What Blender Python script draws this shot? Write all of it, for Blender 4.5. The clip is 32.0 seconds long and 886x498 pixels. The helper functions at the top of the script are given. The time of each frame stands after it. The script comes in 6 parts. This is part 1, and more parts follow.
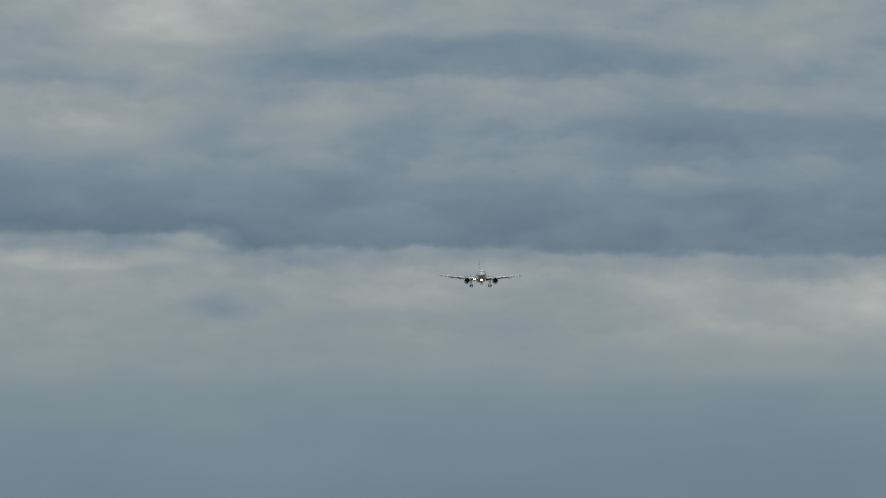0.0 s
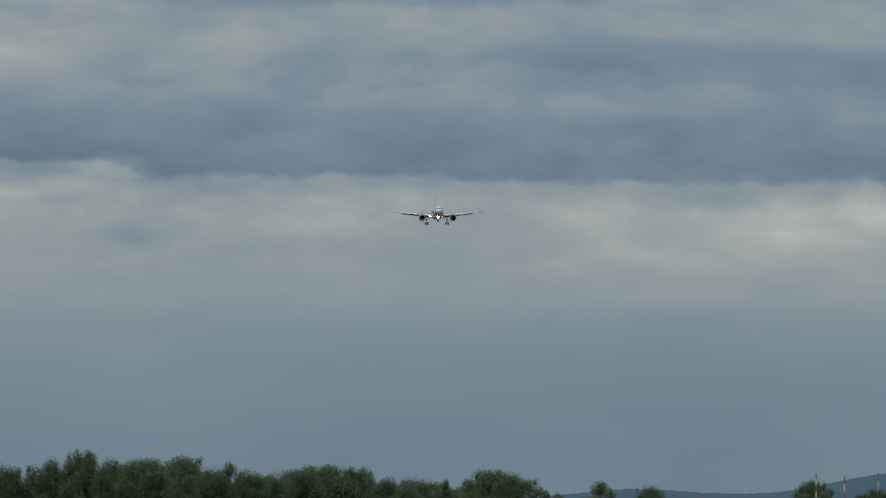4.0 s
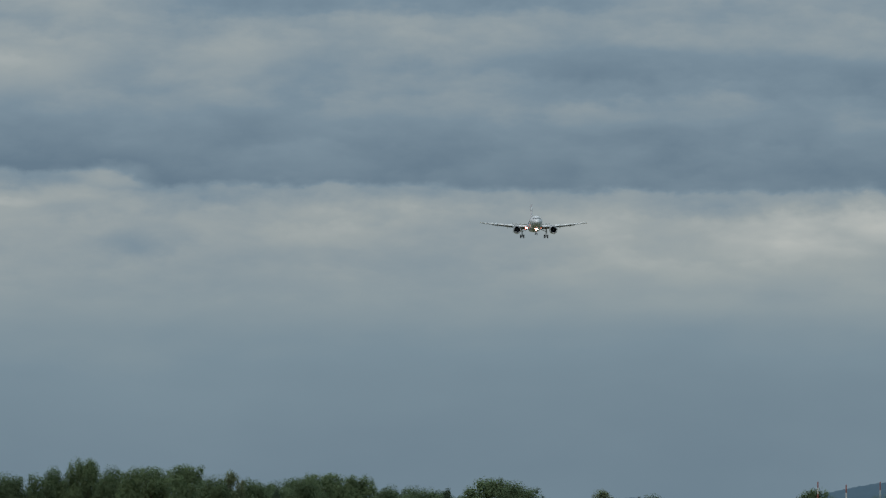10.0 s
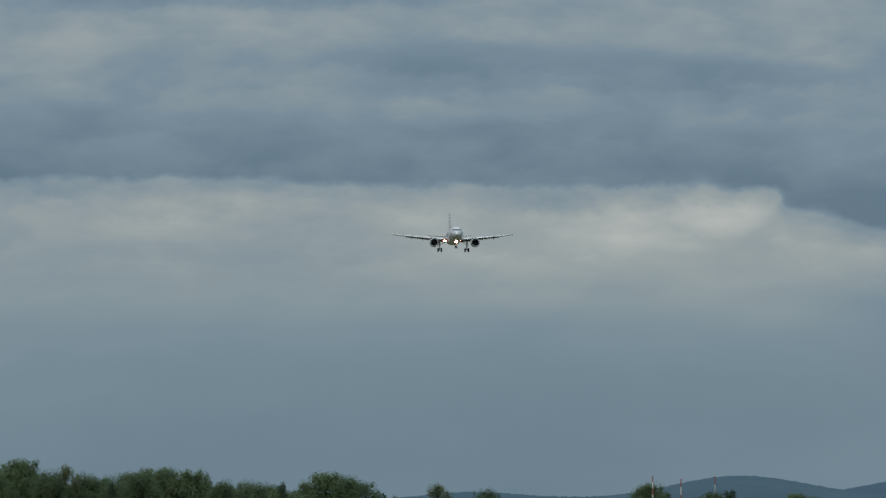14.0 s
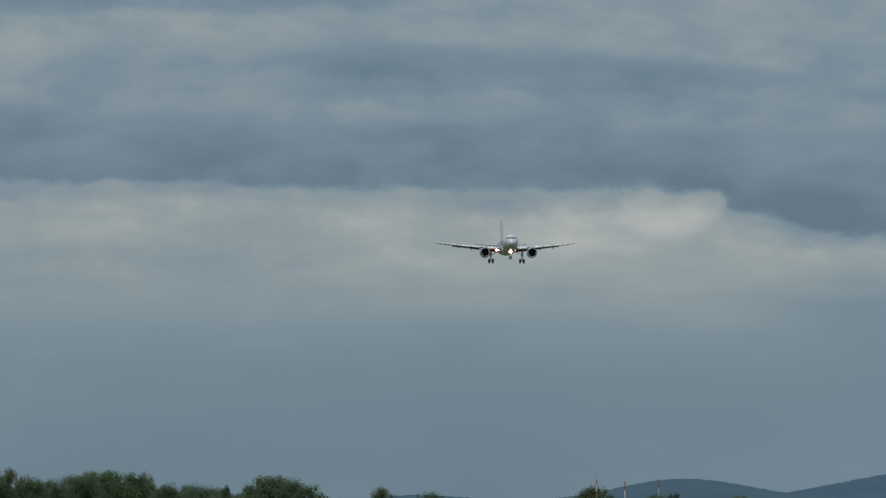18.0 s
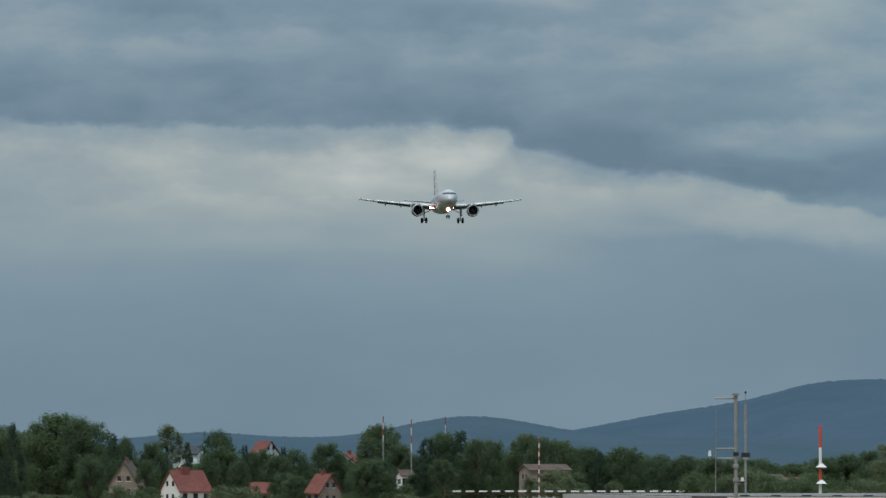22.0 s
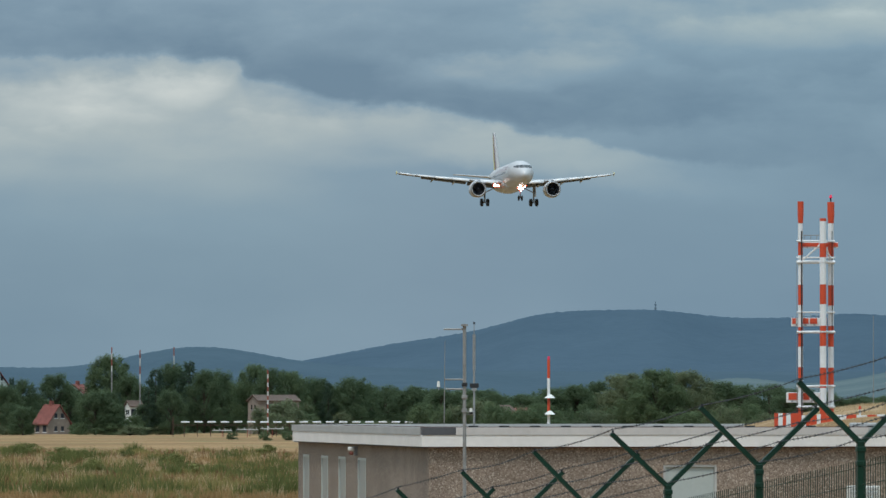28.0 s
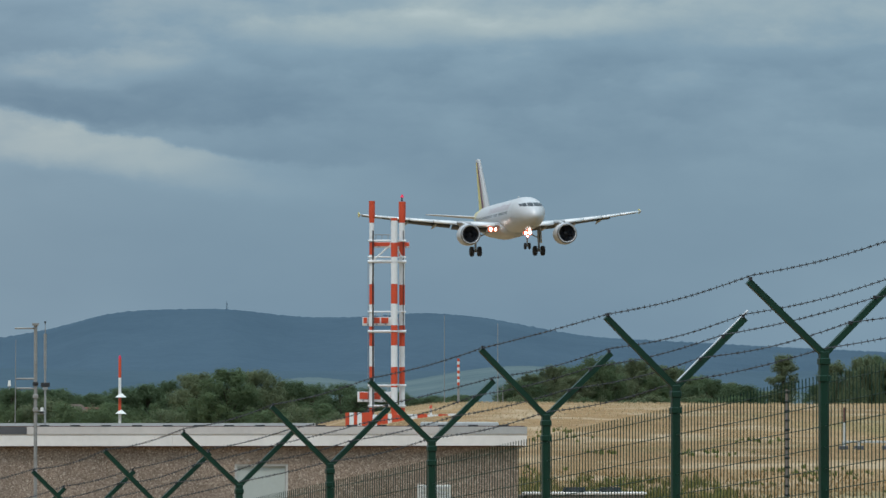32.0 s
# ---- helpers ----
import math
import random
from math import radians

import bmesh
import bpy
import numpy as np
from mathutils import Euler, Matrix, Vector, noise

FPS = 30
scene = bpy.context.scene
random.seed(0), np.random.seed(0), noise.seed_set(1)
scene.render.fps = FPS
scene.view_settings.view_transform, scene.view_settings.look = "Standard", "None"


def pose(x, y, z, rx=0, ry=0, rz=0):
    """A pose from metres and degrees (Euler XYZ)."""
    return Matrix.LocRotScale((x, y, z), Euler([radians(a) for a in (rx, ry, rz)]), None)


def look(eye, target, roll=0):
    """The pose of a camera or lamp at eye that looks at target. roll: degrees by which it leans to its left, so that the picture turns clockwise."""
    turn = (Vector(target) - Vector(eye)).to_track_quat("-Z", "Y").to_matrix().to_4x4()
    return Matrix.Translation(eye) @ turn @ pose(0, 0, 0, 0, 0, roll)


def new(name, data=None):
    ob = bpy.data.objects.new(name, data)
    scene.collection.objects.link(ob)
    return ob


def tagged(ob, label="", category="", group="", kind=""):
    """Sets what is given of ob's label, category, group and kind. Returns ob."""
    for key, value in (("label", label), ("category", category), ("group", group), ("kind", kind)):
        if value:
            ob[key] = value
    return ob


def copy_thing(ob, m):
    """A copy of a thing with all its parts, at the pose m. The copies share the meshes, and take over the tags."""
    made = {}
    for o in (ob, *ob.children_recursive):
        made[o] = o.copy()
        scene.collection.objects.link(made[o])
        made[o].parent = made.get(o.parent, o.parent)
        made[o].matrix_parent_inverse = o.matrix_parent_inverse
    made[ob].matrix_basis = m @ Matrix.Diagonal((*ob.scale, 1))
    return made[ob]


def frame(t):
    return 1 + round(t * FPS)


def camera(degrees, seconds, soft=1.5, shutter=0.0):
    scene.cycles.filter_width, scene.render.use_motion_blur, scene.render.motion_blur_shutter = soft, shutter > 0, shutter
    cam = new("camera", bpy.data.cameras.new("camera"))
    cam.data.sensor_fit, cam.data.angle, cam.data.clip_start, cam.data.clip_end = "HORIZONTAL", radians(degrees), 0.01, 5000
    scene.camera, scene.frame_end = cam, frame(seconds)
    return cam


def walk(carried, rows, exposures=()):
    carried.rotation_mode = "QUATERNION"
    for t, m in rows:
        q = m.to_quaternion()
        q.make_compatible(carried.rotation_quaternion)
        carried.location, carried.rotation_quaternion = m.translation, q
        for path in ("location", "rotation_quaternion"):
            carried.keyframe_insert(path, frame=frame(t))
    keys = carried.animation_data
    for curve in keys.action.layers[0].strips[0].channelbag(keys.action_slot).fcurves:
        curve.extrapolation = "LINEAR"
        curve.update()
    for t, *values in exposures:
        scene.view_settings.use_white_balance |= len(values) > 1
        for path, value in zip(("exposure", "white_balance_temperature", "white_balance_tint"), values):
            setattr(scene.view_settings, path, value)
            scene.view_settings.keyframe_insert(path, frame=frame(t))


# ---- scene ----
K = math.tan(radians(3.5)) / 784      # one step of bearing or rise, in radians
EYE = 5.0                             # the lens above the airfield, in metres
B0, V0 = 784, 730                     # bearing straight along +y, and the rise of the horizon


def spot(b, v, d):
    """The place at bearing b and rise v, d metres out along +y."""
    return Vector(((b - B0) * K * d, d, EYE + (V0 - v) * K * d))


cam = camera(7.0, 32.0, soft=1.5)
# the pan: seconds, steps to the right, steps down
PAN = [
    (0, -1295.1, -341.2), (0.5, -1292.4, -329.0), (1, -1281.2, -309.8), (1.5, -1253.2, -293.7), (2, -1184.5, -274.1),
    (2.5, -1147.5, -263.1), (3, -1143.7, -251.9), (3.5, -1141.9, -244.8), (4, -1139.2, -213.6), (4.5, -1135.7, -207.9),
    (6.5, -1148.7, -219.8), (7, -1149.5, -220.9), (7.5, -1144.2, -244.1), (8, -1142.4, -241.5), (8.5, -1144.4, -232.4),
    (9, -1145.7, -229.3), (9.5, -1148.3, -227.1), (10, -1142.3, -229.0), (10.5, -1110.5, -230.4), (11, -1052.3, -229.4),
    (11.5, -1010.3, -224.4), (12, -980.6, -222.5), (12.5, -952.0, -223.5), (13, -909.1, -219.4), (13.5, -880.8, -211.5),
    (14, -848.9, -218.7), (14.5, -816.2, -214.9), (15, -792.4, -216.2), (15.5, -795.8, -226.9), (17.5, -779.6, -230.2),
    (18, -749.3, -224.0), (18.5, -691.0, -209.3), (19, -645.1, -165.7), (19.5, -597.6, -158.3), (20, -551.3, -155.8),
    (20.5, -509.7, -151.6), (21, -474.5, -147.7), (21.5, -430.2, -125.2), (22, -371.0, -113.4), (22.5, -338.2, -83.9),
    (23, -289.1, -57.0), (23.5, -257.1, -39.0), (24, -212.8, -24.6), (24.5, -163.6, -4.8), (25, -100.2, -3.7),
    (25.5, -52.3, -3.2), (26, -0.0, -0.0), (26.5, 47.3, -0.2), (28.5, 177.8, 10.9), (29, 321.5, 5.4),
    (29.5, 427.1, -2.8), (30, 504.2, -4.6), (30.5, 594.3, -2.1), (31, 691.3, -1.1), (31.5, 776.3, 1.2),
    (32, 868.6, 10.4),
]


def pan_pose(dx, dy):
    yaw, tilt = math.atan(dx * K), (V0 - 441 - dy) * K
    return pose(0, 0, EYE, 90 + math.degrees(tilt), 0, -math.degrees(yaw))


# seconds, stops, kelvin, tint: a little lighter and cooler as the view drops to the ground
walk(cam, [(t, pan_pose(dx, dy)) for t, dx, dy in PAN],
     [(0, -0.13, 6580, 13), (9, -0.06, 6500, 12), (13, -0.09, 6450, 11), (18, -0.13, 6420, 11), (19, -0.12, 6400, 11), (20, -0.04, 6380, 11), (21, -0.04, 6350, 11), (22, 0.07, 6320, 10), (23, 0.11, 6300, 10), (25, 0.24, 6270, 9), (26, 0.25, 6260, 9), (29, 0.30, 6270, 10), (32, 0.30, 6270, 10)])


# ---- sky, sun ----
SUN_EL, SUN_AZ = 60, 205              # degrees; azimuth clockwise from +y: behind the viewer, a little to the left
world = bpy.data.worlds.new("overcast_sky")
scene.world = world
world.use_nodes = True
wn, wl = world.node_tree.nodes, world.node_tree.links
wn.clear()


def wire(tree_links, value, socket):
    if isinstance(value, (int, float)):
        socket.default_value = value
    else:
        tree_links.new(value, socket)


def wmath(op, a, b=0.0, c=None):
    n = wn.new("ShaderNodeMath")
    n.operation = op
    wire(wl, a, n.inputs[0])
    wire(wl, b, n.inputs[1])
    if c is not None:
        wire(wl, c, n.inputs[2])
    return n.outputs[0]


def wstep(value, a, b):
    n = wn.new("ShaderNodeMapRange")
    n.interpolation_type = "SMOOTHSTEP"
    wire(wl, value, n.inputs[0])
    n.inputs[1].default_value, n.inputs[2].default_value = a, b
    return n.outputs[0]


def wramp(value, stops, interp="EASE"):
    n = wn.new("ShaderNodeValToRGB")
    n.color_ramp.interpolation = interp
    e = n.color_ramp.elements
    while len(e) < len(stops):
        e.new(0.5)
    for i, (p, c) in enumerate(stops):
        e[i].position = p
        e[i].color = (*c, 1) if isinstance(c, tuple) else (c, c, c, 1)
    wire(wl, value, n.inputs[0])
    return n.outputs[0]


def wnoise(u, v, su, sv, detail, rough=0.5, seed=0.0):
    c = wn.new("ShaderNodeCombineXYZ")
    wire(wl, wmath("MULTIPLY", u, su), c.inputs[0])
    wire(wl, wmath("MULTIPLY", v, sv), c.inputs[1])
    c.inputs[2].default_value = seed
    n = wn.new("ShaderNodeTexNoise")
    n.inputs["Scale"].default_value, n.inputs["Detail"].default_value, n.inputs["Roughness"].default_value = 1, detail, rough
    wl.new(c.outputs[0], n.inputs["Vector"])
    return wmath("SUBTRACT", n.outputs[0], 0.5)


wco = wn.new("ShaderNodeTexCoord")
wxyz = wn.new("ShaderNodeSeparateXYZ")
wl.new(wco.outputs["Generated"], wxyz.inputs[0])
# u, v: bearing and rise in hundreds of steps, as in spot()
U = wmath("MULTIPLY_ADD", wmath("ARCTAN2", wxyz.outputs[0], wxyz.outputs[1]), 0.01 / K, B0 / 100)
V = wmath("MULTIPLY_ADD", wmath("ARCSINE", wxyz.outputs[2]), -0.01 / K, V0 / 100)
lumps = wnoise(U, V, 0.62, 1.25, 6, 0.55, 3.1)
broad = wnoise(U, V, 0.20, 0.45, 4, 0.5, 7.7)
streak = wnoise(U, V, 0.30, 0.95, 6, 0.55, 1.3)
Uw = wmath("MULTIPLY_ADD", broad, 1.3, wmath("MULTIPLY_ADD", lumps, 0.55, U))
fine = wnoise(U, V, 2.2, 3.4, 5, 0.6, 5.5)
Vw = wmath("MULTIPLY_ADD", fine, 0.18, wmath("MULTIPLY_ADD", lumps, 0.50, wmath("MULTIPLY_ADD", streak, 0.18, V)))

# the lower edge of the dark cloud deck: level, a step down at the notch, then falling away
Un = wmath("MULTIPLY_ADD", fine, 0.45, wmath("MULTIPLY_ADD", lumps, 0.7, U))
edge = wmath("MULTIPLY_ADD", wstep(Un, 5.22, 5.66), 0.46, 1.14)
edge = wmath("MULTIPLY_ADD", wstep(Un, 5.5, 7.4), 0.26, edge)
edge = wmath("MULTIPLY_ADD", wstep(U, 6.2, 14.8), 1.25, edge)
edge = wmath("SUBTRACT", edge, wmath("MULTIPLY", wstep(Un, -2.9, -3.8), 0.13))
edge = wmath("SUBTRACT", edge, wmath("MULTIPLY", wstep(U, -8.6, -9.6), 0.28))
below = wmath("SUBTRACT", Vw, edge)
lower = wmath("SUBTRACT", Vw, wmath("MULTIPLY_ADD", wstep(U, 3.0, 13.0), 1.42, 1.12))
sharp = wmath("MULTIPLY_ADD", wstep(U, 10.5, 17.0), -1.0, 1.0)
PROFILE = [(0.02, 0.48), (0.22, 0.42), (0.33, 0.31), (0.42, 0.20), (0.488, 0.09), (0.504, 0.40), (0.56, 0.56),
           (0.63, 0.51), (0.69, 0.44), (0.76, 0.34), (0.84, 0.27), (0.92, 0.24), (1.0, 0.22)]
near, far_ = [wramp(wmath("MULTIPLY_ADD", q, 0.1, 0.5), PROFILE) for q in (below, lower)]
pmix = wn.new("ShaderNodeMix")
away = wmath("MAXIMUM", wmath("MULTIPLY", wstep(below, 0.15, 0.9), wstep(lower, 0.1, 0.5)), wmath("MULTIPLY", wstep(below, -0.25, -0.9), wstep(lower, -0.1, -0.5)))
wl.new(away, pmix.inputs[0])
wl.new(near, pmix.inputs[2])
fade = wn.new("ShaderNodeMix")
wl.new(wmath("MULTIPLY", wstep(U, 4.6, 8.0), wstep(lower, -0.2, 0.2)), fade.inputs[0])
wl.new(far_, fade.inputs[2])
fade.inputs[3].default_value = 0.27
wl.new(fade.outputs[0], pmix.inputs[3])
profile = pmix.outputs[0]
plain = wramp(wmath("MULTIPLY_ADD", V, 0.1, 0.3), [(0.05, 0.50), (0.30, 0.42), (0.44, 0.26), (0.62, 0.27), (0.80, 0.24), (1.0, 0.24)])
wmix = wn.new("ShaderNodeMix")
wl.new(sharp, wmix.inputs[0])
wl.new(plain, wmix.inputs[2])
wl.new(profile, wmix.inputs[3])
bright = wmix.outputs[0]
# single cloud banks: bearing, rise, half width, half height, how much lighter or darker
WEST_BANKS = [(-12.4, -1.25, 2.6, 0.75, 0.20), (-12.5, 1.1, 2.0, 0.5, 0.08), (-10.0, -3.1, 2.2, 0.5, 0.14), (-9.6, 0.78, 0.7, 0.26, 0.20), (-9.5, -1.0, 2.6, 1.0, 0.09),
              (-7.5, -3.2, 5.0, 0.6, 0.08), (-4.2, -2.4, 3.6, 0.42, -0.20), (0.2, -1.15, 3.2, 0.32, -0.13), (-0.9, -0.2, 0.9, 0.25, 0.08), (0.5, -0.35, 1.9, 0.32, 0.15)]
EAST_BANKS = [(2.6, 1.75, 3.6, 0.9, 0.06), (3.4, 1.80, 1.9, 0.50, 0.07), (4.4, 1.48, 1.0, 0.50, 0.18), (5.05, 1.35, 0.5, 0.3, 0.08), (7.0, -0.2, 4.5, 0.4, 0.10), (8.0, 2.55, 2.6, 0.5, 0.12),
              (10.3, 1.32, 1.7, 0.34, 0.17), (11.6, 1.10, 1.2, 0.25, 0.08), (10.8, 2.75, 2.3, 0.45, 0.10), (12.5, 1.95, 2.8, 0.5, -0.08), (15.8, 0.62, 2.6, 0.34, 0.13),
              (18.0, 0.35, 2.4, 0.45, 0.12), (18.8, -0.9, 6.0, 0.8, 0.23)]
SOFT_BANKS = [(-10.2, -2.7, 1.6, 0.6, 0.12), (-7.2, -2.2, 2.0, 0.28, -0.11), (-7.0, -1.55, 1.3, 0.35, 0.07), (-8.85, 1.95, 0.9, 0.38, -0.10),
              (-11.4, 1.15, 1.8, 0.22, 0.09), (-6.0, 1.75, 1.2, 0.35, 0.05), (-2.9, 1.25, 0.9, 0.22, 0.05), (2.0, 2.6, 3.4, 0.7, 0.05), (1.3, 1.30, 1.4, 0.28, -0.09),
              (4.4, -0.85, 2.6, 0.25, -0.09), (-3.8, -1.05, 1.4, 0.35, 0.06), (10.2, -0.9, 1.3, 0.55, 0.13), (14.2, 0.75, 1.7, 0.34, 0.08),
              (21.6, 0.45, 3.4, 0.62, 0.13), (3.0, 4.6, 4.0, 1.9, -0.03), (6.9, 1.45, 1.3, 0.42, -0.09), (9.3, 1.95, 1.7, 0.34, -0.07), (17.5, 4.2, 6.0, 3.0, -0.08), (10.0, 5.0, 3.4, 2.0, -0.03)]
for cu, cv, ru, rv, gain in WEST_BANKS + EAST_BANKS + SOFT_BANKS:
    du = wmath("MULTIPLY", wmath("SUBTRACT", Uw, cu), 1 / ru)
    dv = wmath("MULTIPLY", wmath("SUBTRACT", Vw, cv), 1 / rv)
    r2 = wmath("MULTIPLY_ADD", du, du, wmath("MULTIPLY", dv, dv))
    bright = wmath("MULTIPLY_ADD", wstep(r2, 1.5, 0.1), gain, bright)
high = wstep(V, 4.5, 1.0)
# soft puffs in the pale band and under the deck
puff = wstep(wnoise(Uw, Vw, 0.50, 1.5, 4, 0.5, 11.3), -0.10, 0.16)
bright = wmath("MULTIPLY_ADD", wmath("MULTIPLY", wmath("SUBTRACT", puff, 0.5), wstep(V, 3.6, 2.2)), 0.085, bright)
bright = wmath("MULTIPLY_ADD", wmath("MULTIPLY", streak, high), 0.34, bright)
bright = wmath("MULTIPLY_ADD", wmath("MULTIPLY", lumps, high), 0.34, bright)
bright = wmath("MULTIPLY_ADD", broad, 0.24, bright)
bright = wmath("MULTIPLY_ADD", wmath("MULTIPLY", fine, high), 0.08, bright)
bright = wmath("MULTIPLY_ADD", wmath("MULTIPLY", wnoise(U, V, 1.1, 2.3, 5, 0.55, 9.2), high), 0.14, bright)
cloud = wramp(bright, [(0.0, (0.088, 0.148, 0.212)), (0.30, (0.154, 0.224, 0.284)), (0.60, (0.285, 0.329, 0.339)), (1.0, (0.54, 0.55, 0.51))], "LINEAR")
# the clouds are bluer to the east, away from the light
east = wn.new("ShaderNodeMix")
east.data_type, east.blend_type = "RGBA", "MULTIPLY"
wl.new(wstep(U, 6.0, 15.0), east.inputs[0])
wl.new(cloud, east.inputs[6])
east.inputs[7].default_value = (0.912, 0.985, 1.005, 1)
cloud = east.outputs[2]
# and a touch greener low down
low_tint = wn.new("ShaderNodeMix")
low_tint.data_type, low_tint.blend_type = "RGBA", "MULTIPLY"
wl.new(wmath("MULTIPLY", wstep(V, 1.6, 4.2), wstep(U, 10.0, 5.0)), low_tint.inputs[0])
wl.new(cloud, low_tint.inputs[6])
low_tint.inputs[7].default_value = (0.974, 1.010, 1.0, 1)
cloud = low_tint.outputs[2]
# an overcast sky grows lighter towards the zenith
zen = wmath("MULTIPLY_ADD", wstep(wxyz.outputs[2], 0.10, 1.0), 2.6, 1.0)
wsky = wn.new("ShaderNodeTexSky")
wsky.sky_type, wsky.sun_disc = "NISHITA", False
wsky.sun_elevation, wsky.sun_rotation = radians(SUN_EL), radians(SUN_AZ)
wtint = wn.new("ShaderNodeBackground")
wl.new(wsky.outputs[0], wtint.inputs[0])
wtint.inputs[1].default_value = 0.01
wcloud = wn.new("ShaderNodeBackground")
wl.new(cloud, wcloud.inputs[0])
wl.new(zen, wcloud.inputs[1])
wadd, wout = wn.new("ShaderNodeAddShader"), wn.new("ShaderNodeOutputWorld")
wl.new(wcloud.outputs[0], wadd.inputs[0])
wl.new(wtint.outputs[0], wadd.inputs[1])
wl.new(wadd.outputs[0], wout.inputs[0])

sun = new("sun", bpy.data.lights.new("sun", "SUN"))
sun.data.energy, sun.data.angle, sun.data.color = 1.45, radians(12), (1.0, 0.95, 0.88)
sun_dir = Vector((math.sin(radians(SUN_AZ)) * math.cos(radians(SUN_EL)), math.cos(radians(SUN_AZ)) * math.cos(radians(SUN_EL)), math.sin(radians(SUN_EL))))
sun.matrix_world = look(sun_dir * 100, (0, 0, 0))


# ---- materials ----
def mat(name, colour, rough=0.7, metal=0.0, vary=0.15, size=1.0, bump=0.0, second=None, per=0.0, spec=0.5, stretch=(1, 1, 1), emit=0.0, through_light=0.0):
    """Procedural surface: base colour, two scales of variation (size in metres), fine relief, change from piece to piece."""
    m = bpy.data.materials.new(name)
    m.use_nodes = True
    n, l = m.node_tree.nodes, m.node_tree.links
    p = n["Principled BSDF"]
    p.inputs["Roughness"].default_value, p.inputs["Metallic"].default_value = rough, metal
    p.inputs["Specular IOR Level"].default_value = spec
    co, mp = n.new("ShaderNodeTexCoord"), n.new("ShaderNodeMapping")
    mp.inputs["Scale"].default_value = stretch
    l.new(co.outputs["Object"], mp.inputs[0])
    big, small = n.new("ShaderNodeTexNoise"), n.new("ShaderNodeTexNoise")
    for t, s, d in ((big, 1 / size, 4), (small, 11 / size, 5)):
        t.inputs["Scale"].default_value, t.inputs["Detail"].default_value, t.inputs["Roughness"].default_value = s, d, 0.6
        l.new(mp.outputs[0], t.inputs["Vector"])
    add = n.new("ShaderNodeMath")
    add.operation = "MULTIPLY_ADD"
    l.new(small.outputs[0], add.inputs[0])
    add.inputs[1].default_value = 0.6
    l.new(big.outputs[0], add.inputs[2])
    value = add.outputs[0]
    if per:
        info, geo = n.new("ShaderNodeObjectInfo"), n.new("ShaderNodeNewGeometry")
        for src, k in ((info.outputs["Random"], per), (geo.outputs["Random Per Island"], per)):
            e = n.new("ShaderNodeMath")
            e.operation = "MULTIPLY_ADD"
            l.new(src, e.inputs[0])
            e.inputs[1].default_value = k
            l.new(value, e.inputs[2])
            value = e.outputs[0]
    ramp = n.new("ShaderNodeValToRGB")
    a = tuple(c * (1 - vary) for c in colour)
    b = second or tuple(min(1, c * (1 + vary)) for c in colour)
    lo, hi = (0.5, 1.1) if not per else (0.5 + per * 0.4, 1.1 + per * 1.6)
    ramp.color_ramp.elements[0].position, ramp.color_ramp.elements[1].position = 0.0, 1.0
    rng = n.new("ShaderNodeMapRange")
    rng.inputs[1].default_value, rng.inputs[2].default_value = lo, hi
    l.new(value, rng.inputs[0])
    ramp.color_ramp.elements[0].color, ramp.color_ramp.elements[1].color = (*a, 1), (*b, 1)
    l.new(rng.outputs[0], ramp.inputs[0])
    l.new(ramp.outputs[0], p.inputs["Base Color"])
    if bump:
        bp = n.new("ShaderNodeBump")
        bp.inputs["Strength"].default_value, bp.inputs["Distance"].default_value = 0.6, bump
        l.new(small.outputs[0], bp.inputs["Height"])
        l.new(bp.outputs[0], p.inputs["Normal"])
    if through_light:
        tr, mx = n.new("ShaderNodeBsdfTranslucent"), n.new("ShaderNodeMixShader")
        l.new(ramp.outputs[0], tr.inputs[0])
        mx.inputs[0].default_value = through_light
        l.new(p.outputs[0], mx.inputs[1])
        l.new(tr.outputs[0], mx.inputs[2])
        l.new(mx.outputs[0], n["Material Output"].inputs[0])
    if emit:
        p.inputs["Emission Color"].default_value, p.inputs["Emission Strength"].default_value = (*colour, 1), emit
    return m


PAINT_WHITE = mat("aircraft_silver_white_paint", (0.50, 0.502, 0.510), 0.40, 0.10, 0.05, 3.0)
PAINT_GREY = mat("aircraft_grey_paint", (0.30, 0.31, 0.32), 0.35, 0, 0.08, 2.0)
# flap grey darkened to carry the shade under the wing
PAINT_FLAP = mat("flap_shade_grey", (0.075, 0.077, 0.083), 0.45, 0, 0.1, 2.0)
PAINT_YELLOW = mat("aircraft_yellow_paint", (0.66, 0.56, 0.16), 0.35, 0, 0.06, 2.0)
PAINT_PLUM = mat("aircraft_plum_paint", (0.11, 0.022, 0.045), 0.35, 0, 0.08, 2.0)
PAINT_LETTER = mat("aircraft_lettering", (0.40, 0.36, 0.38), 0.4, 0, 0.08, 2.0)
DARK_GLASS = mat("dark_cockpit_glass", (0.02, 0.025, 0.03), 0.12, 0, 0.1, 1.0)
INTAKE = mat("intake_dark_metal", (0.075, 0.080, 0.095), 0.55, 0.3, 0.2, 0.6)
BARE_METAL = mat("polished_lip_metal", (0.27, 0.27, 0.28), 0.35, 0.8, 0.06, 0.5)
TYRE = mat("tyre_rubber", (0.022, 0.022, 0.024), 0.85, 0, 0.2, 0.4)
STRUT = mat("gear_strut_grey", (0.30, 0.31, 0.33), 0.45, 0.4, 0.15, 0.4)
LAMP = mat("landing_lamp", (1.0, 0.96, 0.90), 0.3, 0, 0.0, 1.0, emit=10.0)
# glowing red-orange that imitates the halo round the lit lamps
LAMP_HALO = mat("lamp_halo_glow", (1.0, 0.12, 0.045), 0.3, 0, 0.0, 1.0, emit=1.3)
